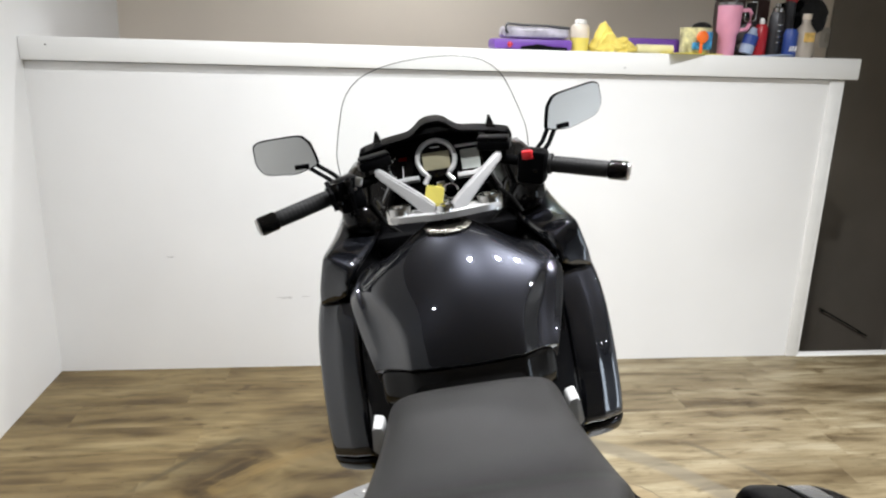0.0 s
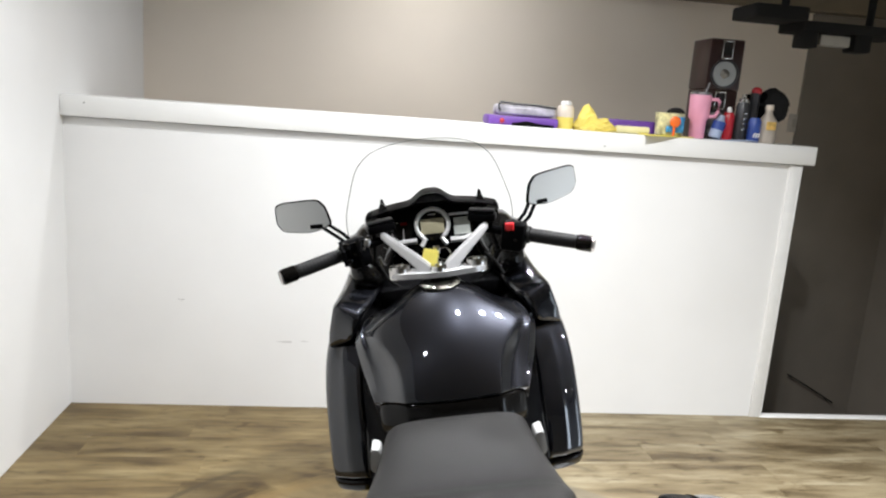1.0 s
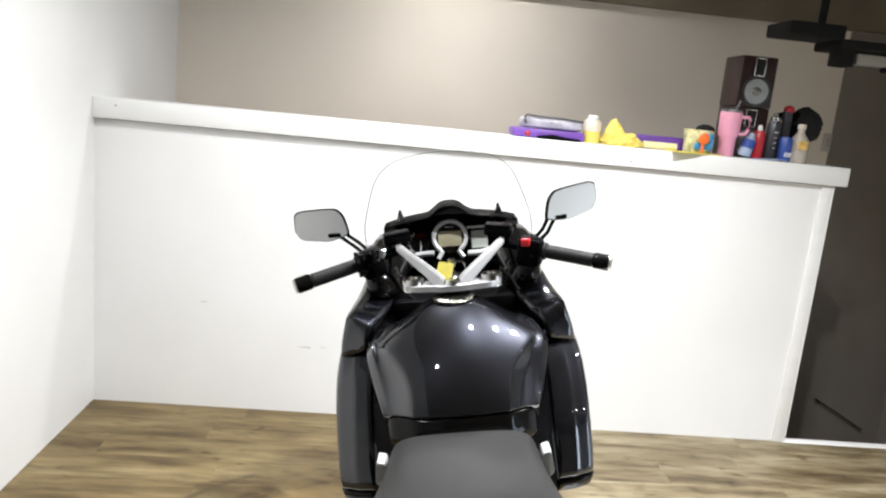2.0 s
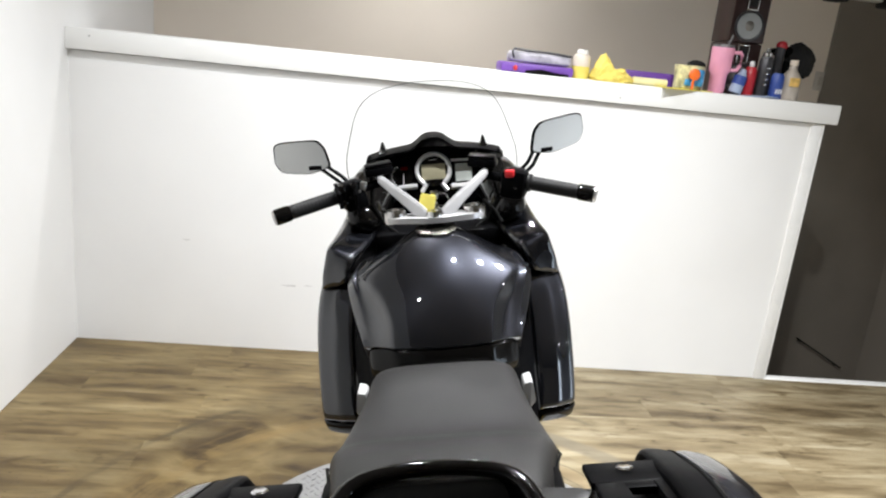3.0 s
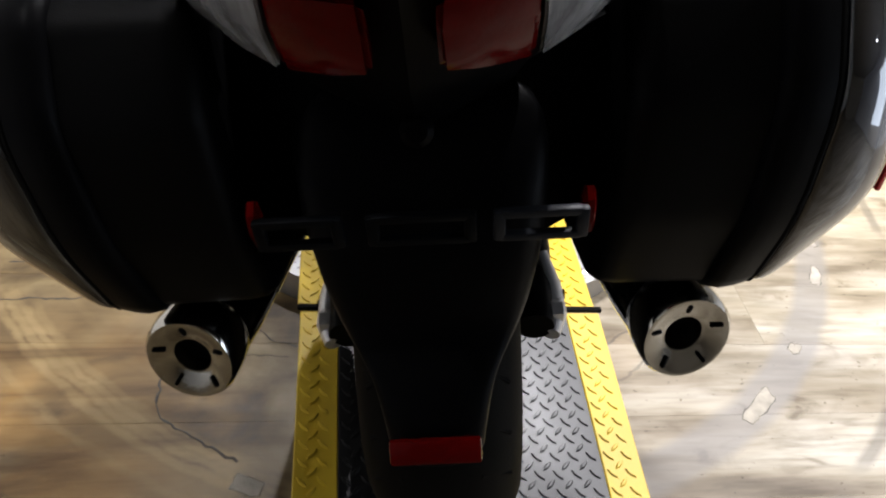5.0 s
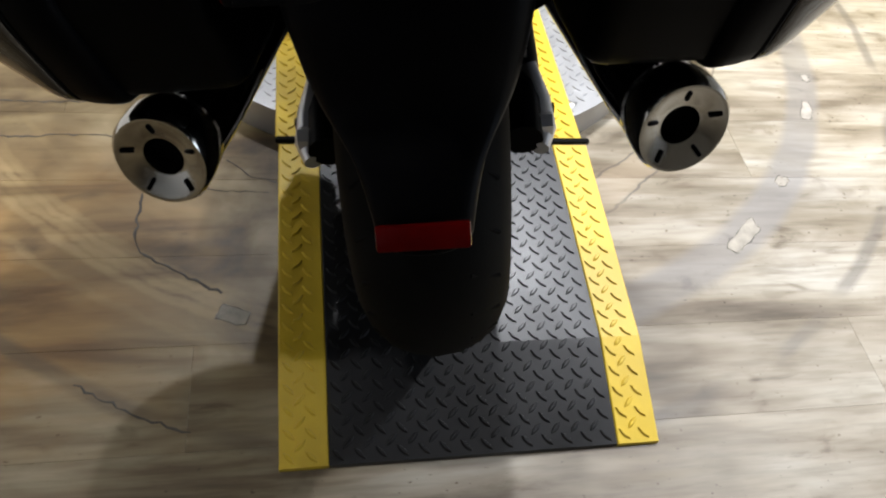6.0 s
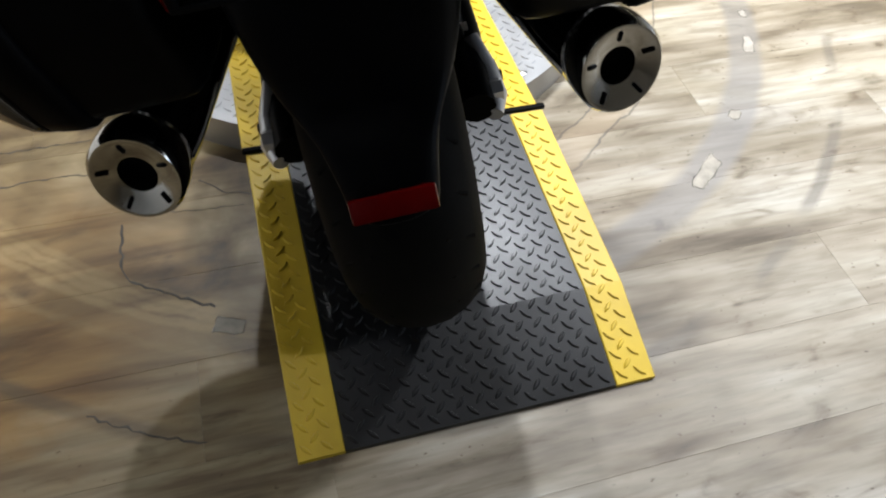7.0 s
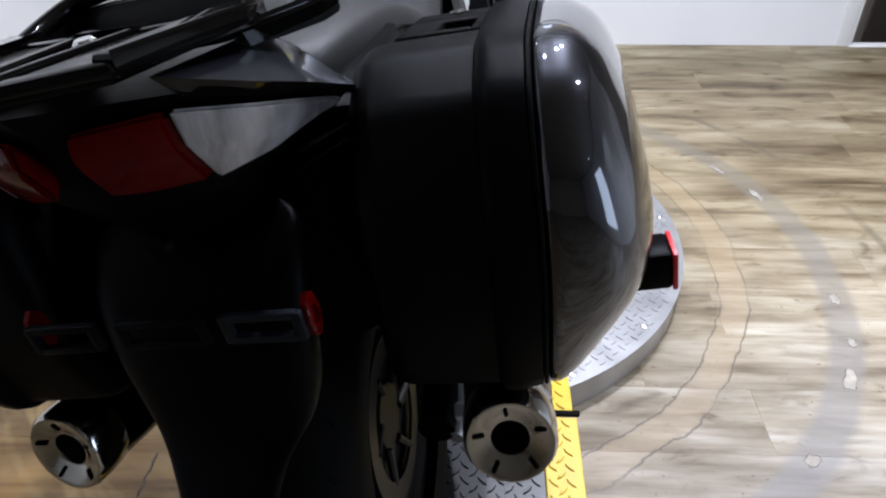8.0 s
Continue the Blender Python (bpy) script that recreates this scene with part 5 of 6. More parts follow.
for s in (-1, 1):
    b = B()
    loft(b, [both([(c[0] + dx, c[1] + dy, c[2] + dz) for wd in (wd * 0.82,) for dx, dy, dz in ((-wd * 0.55, -0.006, wd * 0.8), (wd * 0.55, -0.006, -wd * 0.8), (wd * 0.6, 0.016, -wd * 0.7), (-wd * 0.5, 0.016, wd * 0.9))], s) for c, wd in (
        ((0.018, 0.914, 1.042), 0.014), ((0.034, 0.922, 1.052), 0.0195), ((0.060, 0.942, 1.074), 0.0165), ((0.100, 0.975, 1.103), 0.0130), ((0.126, 0.996, 1.123), 0.0115), ((0.134, 1.004, 1.128), 0.008))])
    bmesh.ops.bevel(b, geom=list(b.edges), offset=0.004, segments=2, affect="EDGES")
    bar = part("handlebar", b, SILVER, bike, "silver cast handlebar arm")
    a, e = Vector((s * 0.135, 1.025, 1.112)), Vector((s * 0.372, 0.918, 1.066))
    d = (e - a).normalized()
    b = B()
    rod(b, a, e, 0.011, 0.011, 14)
    part("bar_tube", b, SATIN_BLACK, bar)
    q = a + d * 0.105
    m = Matrix.Translation(q) @ d.to_track_quat("Z", "Y").to_matrix().to_4x4()
    b = B()
    prof = [(0.0215, 0), (0.0215, 0.006), (0.0165, 0.008)]
    for k in range(12):
        prof += [(0.0170, 0.012 + 0.009 * k), (0.0173, 0.013 + 0.009 * k), (0.0173, 0.018 + 0.009 * k), (0.0170, 0.0190 + 0.009 * k)]
    prof += [(0.0165, 0.122)]
    lathe(b, prof, 24, m)
    part("grip", b, GRIP_RUBBER, bar, "ribbed rubber grip")
    b = B()
    lathe(b, [(0.0165, 0.123), (0.0195, 0.126), (0.0195, 0.158), (0.0175, 0.1625)], 24, m)
    weight = part("bar_end", b, GLOSS_BLACK, bar)
    part("end_disc", lathe(B(), [(0.0175, 0.1626), (0.0165, 0.1655), (0.004, 0.166)], 24, m), FASTENER, weight)
    # switch block
    b = B()
    sw = a + d * 0.075
    box(b, sw + Vector((-0.006 * s, -0.004, -0.006)), (0.060, 0.056, 0.072), 0.012, turn(0, 10 * s, -20 * s))
    block = part("switch_block", b, SATIN_BLACK, bar, "black handlebar switch block")
    b = B()
    if s > 0:
        box(b, sw + Vector((-0.018, -0.026, 0.022)), (0.022, 0.016, 0.018), 0.003, turn(0, 0, -15))
        part("kill_switch", b, RED_PLASTIC, block, "red engine stop switch")
        b = B()
        box(b, sw + Vector((-0.006, -0.030, -0.012)), (0.014, 0.010, 0.008), 0.002)
        part("start_button", b, GLOSS_BLACK, block)
    else:
        b.free()
        for dx, dz, w, h in ((0.010, 0.016, 0.014, 0.010), (-0.012, 0.012, 0.012, 0.014), (0.006, -0.004, 0.016, 0.008), (-0.010, -0.014, 0.014, 0.010)):
            b = B()
            box(b, sw + Vector((dx * 1.3, -0.034, dz * 1.3)), (w * 1.2, 0.016, h * 1.2), 0.002, turn(0, 0, 18))
            part("switch_button", b, GLOSS_BLACK, block)
        for dx, dz in ((0.02, -0.024), (-0.004, -0.028), (0.026, 0.006)):
            b = B()
            rod(b, sw + Vector((dx, -0.024, dz)), sw + Vector((dx, -0.034, dz)), 0.0035, 0.003, 8)
            part("screw", b, FASTENER, block)
        for q in (((-0.030, -0.030, 0.028), (-0.022, -0.046, 0.006), (-0.018, -0.040, -0.030)), ((0.014, -0.030, 0.030), (0.018, -0.044, 0.002), (0.022, -0.040, -0.046))):
            b = B()
            tube(b, [sw + Vector(v) for v in q], 0.0055, 8)
            part("switch_lever", b, SATIN_BLACK, block)
        b = B()
        box(b, sw + Vector((0.034, -0.020, 0.018)), (0.016, 0.014, 0.020), 0.004, turn(0, 20, 10))
        part("cable_clip", b, FASTENER, block, "bare metal cable clip")
    # master cylinder reservoir and lever
    b = B()
    c = Vector((-0.134, 1.030, 1.146)) if s < 0 else Vector((0.124, 1.030, 1.148))
    box(b, c - Vector((0, 0, 0.004)), (0.070, 0.050, 0.020), 0.005, turn(0, 6 * s, -12 * s))
    res = part("fluid_reservoir", b, SATIN_BLACK, bar, "black brake fluid reservoir")
    b = B()
    box(b, c + Vector((0, 0, 0.0105)), (0.066, 0.047, 0.008), 0.003, turn(0, 6 * s, -12 * s))
    part("reservoir_cap", b, SATIN_BLACK, res)
    b = B()
    tube(b, [a + d * 0.05 + Vector((0, 0.045, 0)), a + d * 0.10 + Vector((0, 0.062, -0.004)), a + d * 0.19 + Vector((0, 0.060, -0.006)), a + d * 0.245 + Vector((0, 0.052, -0.006))], [0.009, 0.007, 0.006, 0.008], 10)
    part("lever", b, SATIN_BLACK, bar, "black control lever")
    b = B()
    tube(b, [c + Vector((0.02 * s, 0.01, -0.02)), (s * 0.16, 1.06, 1.05), (s * 0.13, 1.05, 1.0), (s * 0.10, 1.03, 0.98)], 0.005, 8)
    part("cable", b, RUBBER, bar)
b = B()
tube(b, [(0.118, 0.975, 1.062), (0.142, 0.955, 1.040), (0.158, 0.940, 1.012)], 0.004, 8)
part("choke_cable", b, RUBBER, bike)

# ---- display stand under the motorcycle ----
DC, DR, DZ = Vector((0.22, 1.13, 0)), 0.656, 0.08


def lug(bm, x, y, z, a, ln=0.013, wd=0.0038, ht=0.0022, tilt=None):
    """One raised diamond of a tread pattern."""
    c, s = math.cos(a), math.sin(a)
    f = tilt or (lambda px, py: z)
    ring = [(-ln, 0), (-ln * 0.35, -wd), (ln * 0.35, -wd), (ln, 0), (ln * 0.35, wd), (-ln * 0.35, wd)]
    low = [bm.verts.new((x + c * u - s * v, y + s * u + c * v, f(x + c * u - s * v, y + s * u + c * v) - 0.0005)) for u, v in ring]
    top = [bm.verts.new((x + c * u * 0.7 - s * v * 0.5, y + s * u * 0.7 + c * v * 0.5, f(x, y) + ht + (f(x + c * u * 0.7 - s * v * 0.5, y + s * u * 0.7 + c * v * 0.5) - f(x, y)))) for u, v in ring]
    for k in range(6):
        bm.faces.new((low[k], low[(k + 1) % 6], top[(k + 1) % 6], top[k]))
    bm.faces.new(top)


b = B()
lathe(b, [(DR - 0.02, 0.0), (DR - 0.004, 0.002), (DR - 0.004, DZ - 0.006), (DR, DZ - 0.004), (DR, DZ), (0.02, DZ)], 96, Matrix.Translation(DC))
table = thing("turntable", b, TREAD, "round aluminium tread-plate turntable platform on the floor", "turntable")
b = B()
h = 0.0165
n = int(DR / h) + 1
for j in range(-n, n + 1):
    for i in range(-n, n + 1):
        x, y = i * h, j * h
        if (i + j) % 2 == 0 and math.hypot(x, y) < DR - 0.016 and not -0.28 < x < 0.28:
            lug(b, DC.x + x, DC.y + y, DZ, math.pi / 4 if j % 2 else -math.pi / 4, 0.0125, 0.0034, 0.002)
tread = part("tread_pattern", b, TREAD, table, smooth=False)
tagged(tread, kind="stuff")
for k in range(16):
    a = k * math.tau / 16 + 0.12
    p = DC + Vector(((DR - 0.03) * math.cos(a), (DR - 0.03) * math.sin(a), DZ))
    b = B()
    lathe(b, [(0.009, 0), (0.009, 0.002), (0.005, 0.004), (0.001, 0.0045)], 12, Matrix.Translation(p))
    part("bolt", b, FASTENER, table)

MX0, MX1, MY0, MYB, MYS = -0.088, 0.523, -0.142, 0.03, 0.459


def mat_z(x, y):
    if y < MYB:
        return 0.010 + (y - MY0) / (MYB - MY0) * 0.047
    if y < MYS:
        return 0.057 + (y - MYB) / (MYS - MYB) * 0.034
    return 0.0915


def mat_piece(name, x0, x1, ys, mat, parent, label, z0=0.0, thick=0.010):
    b = B()
    rows = []
    for y in ys:
        z = mat_z(0, y) + z0
        rows.append([Vector((x0, y, z - thick)), Vector((x0, y, z - 0.002)), Vector((x0 + 0.002, y, z)), Vector((x1 - 0.002, y, z)), Vector((x1, y, z - 0.002)), Vector((x1, y, z - thick))])
    loft(b, rows)
    return part(name, b, mat, parent, label, smooth=False)


def mat_lugs(name, x0, x1, y0, y1, mat, parent, step=0.0235):
    b = B()
    h = step / math.sqrt(2)
    rows = int((y1 - y0) / h)
    for j in range(rows):
        x = x0 + h * 0.7 + (j % 2) * h
        while x < x1 - h * 0.5:
            lug(b, x, y0 + (j + 0.5) * h, 0, math.pi / 4 if j % 2 else -math.pi / 4, 0.0135, 0.0038, 0.0036, mat_z)
            x += 2 * h
    ob = part(name, b, mat, parent, smooth=False)
    tagged(ob, kind="stuff")


for nm, ys, lab in (("ramp_mat", [MY0, MYB - 0.012, MYB, MYB + 0.012, 0.2, MYS - 0.006], "black diamond-tread ramp mat with yellow safety borders"),
                    ("platform_mat", [MYS + 0.008, 0.9, 1.4, 1.86], "black diamond-tread mat with yellow borders lying on the turntable")):
    rt = root(nm, lab, "floor mat")
    sh = 0.0 if nm == "ramp_mat" else -0.006
    mat_piece("tread_sheet", MX0 + 0.074 + sh, MX1 - 0.072 + sh, ys, BLACK_VINYL, rt, "black vinyl")
    edge_ys = ys if nm == "ramp_mat" else ys[:-1] + [1.60]
    mat_piece("yellow_border", MX0 + sh, MX0 + 0.074 + sh, edge_ys, YELLOW_VINYL, rt, "yellow safety border")
    mat_piece("yellow_border", MX1 - 0.072 + sh, MX1 + sh, edge_ys, YELLOW_VINYL, rt, "yellow safety border")
    y0, y1 = ys[0] + 0.006, (ys[-1] - 0.004 if nm == "ramp_mat" else 1.15)
    mat_lugs("tread_pattern", MX0 + 0.076 + sh, MX1 - 0.074 + sh, y0, y1, BLACK_VINYL, rt)
    mat_lugs("tread_pattern", MX0 + 0.003 + sh, MX0 + 0.072 + sh, y0, y1, YELLOW_VINYL, rt)
    mat_lugs("tread_pattern", MX1 - 0.070 + sh, MX1 - 0.003 + sh, y0, y1, YELLOW_VINYL, rt)
# ramp body below the sloping mat
b = B()
loft(b, [[Vector((x, MY0 + 0.004, 0.0)), Vector((x, MY0 + 0.004, 0.001)), Vector((x, MYB, 0.0465)), Vector((x, MYS, 0.0805)), Vector((x, MYS, 0.0))] for x in (MX0 + 0.006, MX1 - 0.006)])
thing("ramp_wedge", b, RUBBER, "black wedge under the ramp mat", "ramp", smooth=False)
b = B()
box(b, ((MX0 + MX1) / 2, MYS + 0.001, 0.094), (MX1 - MX0 + 0.012, 0.012, 0.010), 0.003)
thing("joint_strip", b, RUBBER, "black joint strip between the two mats", "strip")

# ---- things on the ledge ----
LZ = 1.415
YL = CY + 0.10
ITEM = lambda name, base, rough=0.45, **k: material(name, base, rough, **k)
PURPLE = ITEM("purple_plastic", (0.16, 0.06, 0.36))
YELLOW_CLOTH = ITEM("yellow_microfibre", (0.74, 0.60, 0.14), 0.9, fine=300, bump=0.5)
PINK = ITEM("pink_powder_coat", (0.82, 0.36, 0.50), 0.45)
RED_CAN = ITEM("red_can_paint", (0.45, 0.02, 0.03), 0.3)
DARK_CAN = ITEM("dark_grey_can", (0.06, 0.06, 0.065), 0.3, metal=0.4)
BLUE = ITEM("blue_label", (0.03, 0.07, 0.30), 0.4)
PALE_BLUE = ITEM("pale_blue_label", (0.35, 0.42, 0.55), 0.4)
WALNUT = ITEM("dark_red_walnut_veneer", (0.024, 0.0075, 0.006), 0.35, grain=(3, 3, 0.3), scale=14, vary=0.35)
CONE = ITEM("grey_speaker_cone", (0.24, 0.23, 0.21), 0.3, metal=0.6)
BLACK_CLOTH = ITEM("black_cloth", (0.008, 0.008, 0.008), 0.9)
CREAM = ITEM("cream_plastic", (0.74, 0.68, 0.36), 0.6)
ORANGE = ITEM("orange_plastic", (0.85, 0.16, 0.02), 0.4)
MILKY = ITEM("milky_plastic", (0.70, 0.62, 0.52), 0.35)
PINK_FLUID = ITEM("pale_cloudy_plastic", (0.50, 0.44, 0.37), 0.3, vary=0.25)
FROST = ITEM("frosted_film", (0.52, 0.50, 0.56), 0.3, vary=0.35, scale=18)
AT = lambda x, y=YL, z=LZ: Matrix.Translation((x, y, z))

b = B()
box(b, (0.640, YL + 0.03, LZ + 0.022), (0.34, 0.16, 0.044), 0.012)
tray = thing("plastic_case", b, PURPLE, "purple plastic case lying on the white ledge", "case")
b = B()
box(b, (0.655, YL + 0.03, LZ + 0.070), (0.29, 0.11, 0.052), 0.018, None, 3)
for v in b.verts:
    v.co.z += 0.010 * noise.noise(v.co * 14) + 0.10 * (0.65 - v.co.x) * (0.08)
bag = thing("clear_pouch", b, FROST, "clear frosted zipped plastic pouch on a purple case", "pouch")
b = B()
tube(b, [(0.525, YL - 0.022, LZ + 0.105), (0.60, YL - 0.024, LZ + 0.100), (0.70, YL - 0.024, LZ + 0.099), (0.80, YL - 0.022, LZ + 0.092)], 0.005, 8)
part("zip", b, DARK_CAN, bag)
b = B()
tube(b, [(0.530, YL - 0.026, LZ + 0.106), (0.518, YL - 0.03, LZ + 0.092), (0.521, YL - 0.03, LZ + 0.078), (0.530, YL - 0.03, LZ + 0.066)], 0.005, 8)
part("zip_pull", b, DARK_CAN, bag)
b = B()
bmesh.ops.create_uvsphere(b, u_segments=12, v_segments=8, radius=0.012, matrix=Matrix.Translation((0.535, YL - 0.058, LZ + 0.020)))
part("latch", b, RED_CAN, tray, "round red latch")
b = B()
tube(b, [(0.58, YL - 0.07, LZ + 0.006), (0.65, YL - 0.08, LZ + 0.012), (0.72, YL - 0.07, LZ + 0.006), (0.78, YL - 0.07, LZ + 0.006)], [0.006, 0.012, 0.008, 0.006], 8)
thing("black_tool", b, RUBBER, "small black hand tool lying on the ledge", "tool")
# white-and-yellow bottle
b = B()
lathe(b, [(0.038, 0), (0.040, 0.004), (0.041, 0.052), (0.040, 0.056)], 24, AT(0.852))
bot = thing("spray_bottle", b, ITEM("yellow_fluid", (0.72, 0.60, 0.13), 0.25), "squat bottle of yellow fluid with a white label and cap", "bottle")
part("label_band", lathe(B(), [(0.0405, 0.056), (0.0415, 0.058), (0.0395, 0.100), (0.032, 0.110), (0.026, 0.112)], 24, AT(0.852)), MILKY, bot, "pale translucent upper half")
part("cap", lathe(B(), [(0.022, 0.112), (0.026, 0.114), (0.024, 0.128), (0.020, 0.131)], 24, AT(0.852)), WHITE_TRIM, bot, "white cap")
# crumpled cloth: folded heap
b = B()
bmesh.ops.create_icosphere(b, subdivisions=5, radius=1.0)
for v in b.verts:
    d = v.co.copy()
    fold = 0.9 * (0.35 - abs(noise.noise(d * 2.7 + Vector((3.1, 0.4, 1.2))))) + 0.7 * (0.3 - abs(noise.noise(d * 5.2))) + 0.16 * math.sin(11 * d.z - 6 * d.x + 1.3)
    top = 0.030 + 0.080 * math.exp(-((d.x + 0.45) / 0.42) ** 2) + 0.028 * math.exp(-((d.x - 0.45) / 0.35) ** 2)
    k = 1 + 0.32 * fold
    v.co = Vector((1.005 + 0.108 * d.x * (1 + 0.10 * fold), YL + 0.075 * d.y * k, LZ + max(0.0, (0.28 + 0.72 * d.z) * k) * top * 1.05 + 0.0005))
thing("cleaning_cloth", b, YELLOW_CLOTH, "crumpled yellow microfibre cloth heaped on the ledge", "cloth")
b = B()
rod(b, (1.100, YL - 0.03, LZ + 0.018), (1.262, YL - 0.03, LZ + 0.018), 0.018, 0.018, 20)
thing("paper_roll", b, CREAM, "pale yellow roll lying on the ledge", "roll")
b = B()
box(b, (1.20, YL + 0.11, LZ + 0.032), (0.29, 0.07, 0.064), 0.012)
thing("plastic_case", b, PURPLE, "long purple plastic case lying on the ledge behind a roll", "case")
b = B()
slab(b, [(1.207, YL - 0.188), (1.30, YL - 0.160), (1.46, YL - 0.100), (1.49, YL - 0.045), (1.40, YL - 0.03), (1.207, YL - 0.03)], lambda u, v, w: Vector((u, v, LZ + 0.0005 + w)), 0.004)
thing("yellow_sheet", b, YELLOW_CARD, "yellow sheet sticking out over the edge of the ledge", "sheet")
# clear tub with stickers and an orange spoon
b = B()
lathe(b, [(0.055, 0.0045), (0.062, 0.010), (0.068, 0.105), (0.070, 0.112), (0.066, 0.112)], 28, AT(1.375))
tub = thing("plastic_tub", b, ITEM("printed_tub", (0.55, 0.52, 0.30), vary=0.7, scale=26), "yellow and blue printed tub of wipes on the ledge", "tub")
b = B()
box(b, (1.405, YL - 0.062, LZ + 0.058), (0.05, 0.01, 0.075), 0.003, turn(0, 0, 25))
box(b, (1.355, YL - 0.066, LZ + 0.035), (0.04, 0.008, 0.03), 0.003)
part("label_panel", b, ITEM("blue_print", (0.05, 0.30, 0.60), vary=0.5, scale=40), tub)
b = B()
lathe(b, [(0.026, 0), (0.026, 0.006), (0.020, 0.010)], 20, Matrix.Translation((1.368, YL - 0.085, LZ + 0.072)) @ pose(0, 0, 0, 90, 0, 0))
box(b, (1.366, YL - 0.086, LZ + 0.030), (0.012, 0.006, 0.060), 0.002)
thing("measuring_scoop", b, ORANGE, "orange plastic scoop leaning on a tub", "scoop")
# tumbler with handle and straw
b = B()
lathe(b, [(0.034, 0), (0.037, 0.004), (0.039, 0.088), (0.049, 0.102), (0.052, 0.205), (0.050, 0.209)], 32, AT(1.522))
tum = thing("tumbler", b, PINK, "pink insulated tumbler with a handle and straw on the ledge", "tumbler")
b = B()
tube(b, [(1.567, YL - 0.02, LZ + 0.190), (1.596, YL - 0.03, LZ + 0.192), (1.606, YL - 0.03, LZ + 0.178), (1.603, YL - 0.03, LZ + 0.135), (1.592, YL - 0.03, LZ + 0.112), (1.565, YL - 0.02, LZ + 0.108)], 0.009, 10)
part("handle", b, PINK, tum)
part("lid", lathe(B(), [(0.050, 0.209), (0.051, 0.216), (0.046, 0.222), (0.01, 0.223)], 28, AT(1.522)), CLEAR_LENS, tum, "clear lid")
b = B()
rod(b, (1.540, YL, LZ + 0.21), (1.556, YL, LZ + 0.268), 0.005, 0.005, 10)
part("straw", b, CLEAR_LENS, tum)
b = B()
slab(b, rounded([(1.545, YL - 0.105), (1.79, YL - 0.100), (1.80, YL - 0.05), (1.56, YL - 0.05)], 0.2, 3), lambda u, v, w: Vector((u, v, LZ + 0.001 + w + 0.006 * math.sin(19 * u))), 0.004)
thing("paper_packet", b, PALE_BLUE, "pale blue and white paper packet lying flat on the ledge", "packet")
# blue bottle leaning
b = B()
lathe(b, [(0.028, 0.006), (0.030, 0.012), (0.028, 0.085), (0.016, 0.105), (0.015, 0.118)], 24, Matrix.Translation((1.605, YL - 0.02, LZ + 0.004)) @ pose(0, 0, 0, 0, 14, 0))
bb = thing("bottle", b, PALE_BLUE, "pale blue bottle leaning between the cans", "bottle")
b = B()
lathe(b, [(0.031, 0.045), (0.031, 0.085), (0.028, 0.087)], 24, Matrix.Translation((1.605, YL - 0.02, LZ + 0.004)) @ pose(0, 0, 0, 0, 14, 0))
part("label_band", b, BLUE, bb, "dark blue band")
b = B()
lathe(b, [(0.026, 0), (0.028, 0.004), (0.028, 0.120), (0.020, 0.136)], 24, AT(1.678))
rc = thing("spray_can", b, RED_CAN, "red aerosol can on the ledge", "can", group="cans on the ledge")
part("nozzle", lathe(B(), [(0.012, 0.136), (0.012, 0.150), (0.008, 0.162)], 16, AT(1.678)), WHITE_TRIM, rc, "white nozzle")
b = B()
lathe(b, [(0.030, 0), (0.032, 0.004), (0.032, 0.170), (0.024, 0.190)], 24, AT(1.745))
sc = thing("spray_can", b, DARK_CAN, "tall dark grey aerosol can with a silver cap", "can", group="cans on the ledge")
part("nozzle", lathe(B(), [(0.022, 0.190), (0.022, 0.206), (0.011, 0.212), (0.010, 0.226)], 16, AT(1.745)), STEEL, sc, "silver cap")
b = B()
for k in range(4):
    box(b, (1.745, YL - 0.033, LZ + 0.06 + 0.025 * k), (0.026 - 0.004 * (k % 2), 0.003, 0.006), 0.001)
part("label_bar", b, STEEL, sc)
b = B()
lathe(b, [(0.028, 0), (0.030, 0.004), (0.030, 0.100), (0.022, 0.118)], 24, AT(1.788, YL - 0.055))
bc = thing("spray_can", b, BLUE, "short dark blue can with white markings", "can", group="cans on the ledge")
b = B()
for k in range(3):
    box(b, (1.776 + 0.012 * k, YL - 0.086, LZ + 0.035), (0.007, 0.003, 0.022), 0.001, turn(0, 12, 0))
part("label_bar", b, WHITE_TRIM, bc)
b = B()
lathe(b, [(0.042, 0), (0.046, 0.005), (0.046, 0.105), (0.020, 0.140), (0.016, 0.160)], 28, AT(1.868, YL - 0.03))
sp = thing("spray_bottle", b, PINK_FLUID, "cloudy pale spray bottle with a worn label", "bottle")
part("neck", lathe(B(), [(0.017, 0.160), (0.020, 0.163), (0.018, 0.185)], 18, AT(1.868, YL - 0.03)), MILKY, sp)
b = B()
box(b, (1.862, YL - 0.077, LZ + 0.085), (0.05, 0.004, 0.04), 0.002)
part("label_panel", b, ITEM("orange_yellow_label", (0.70, 0.45, 0.12), vary=0.4, scale=30), sp)

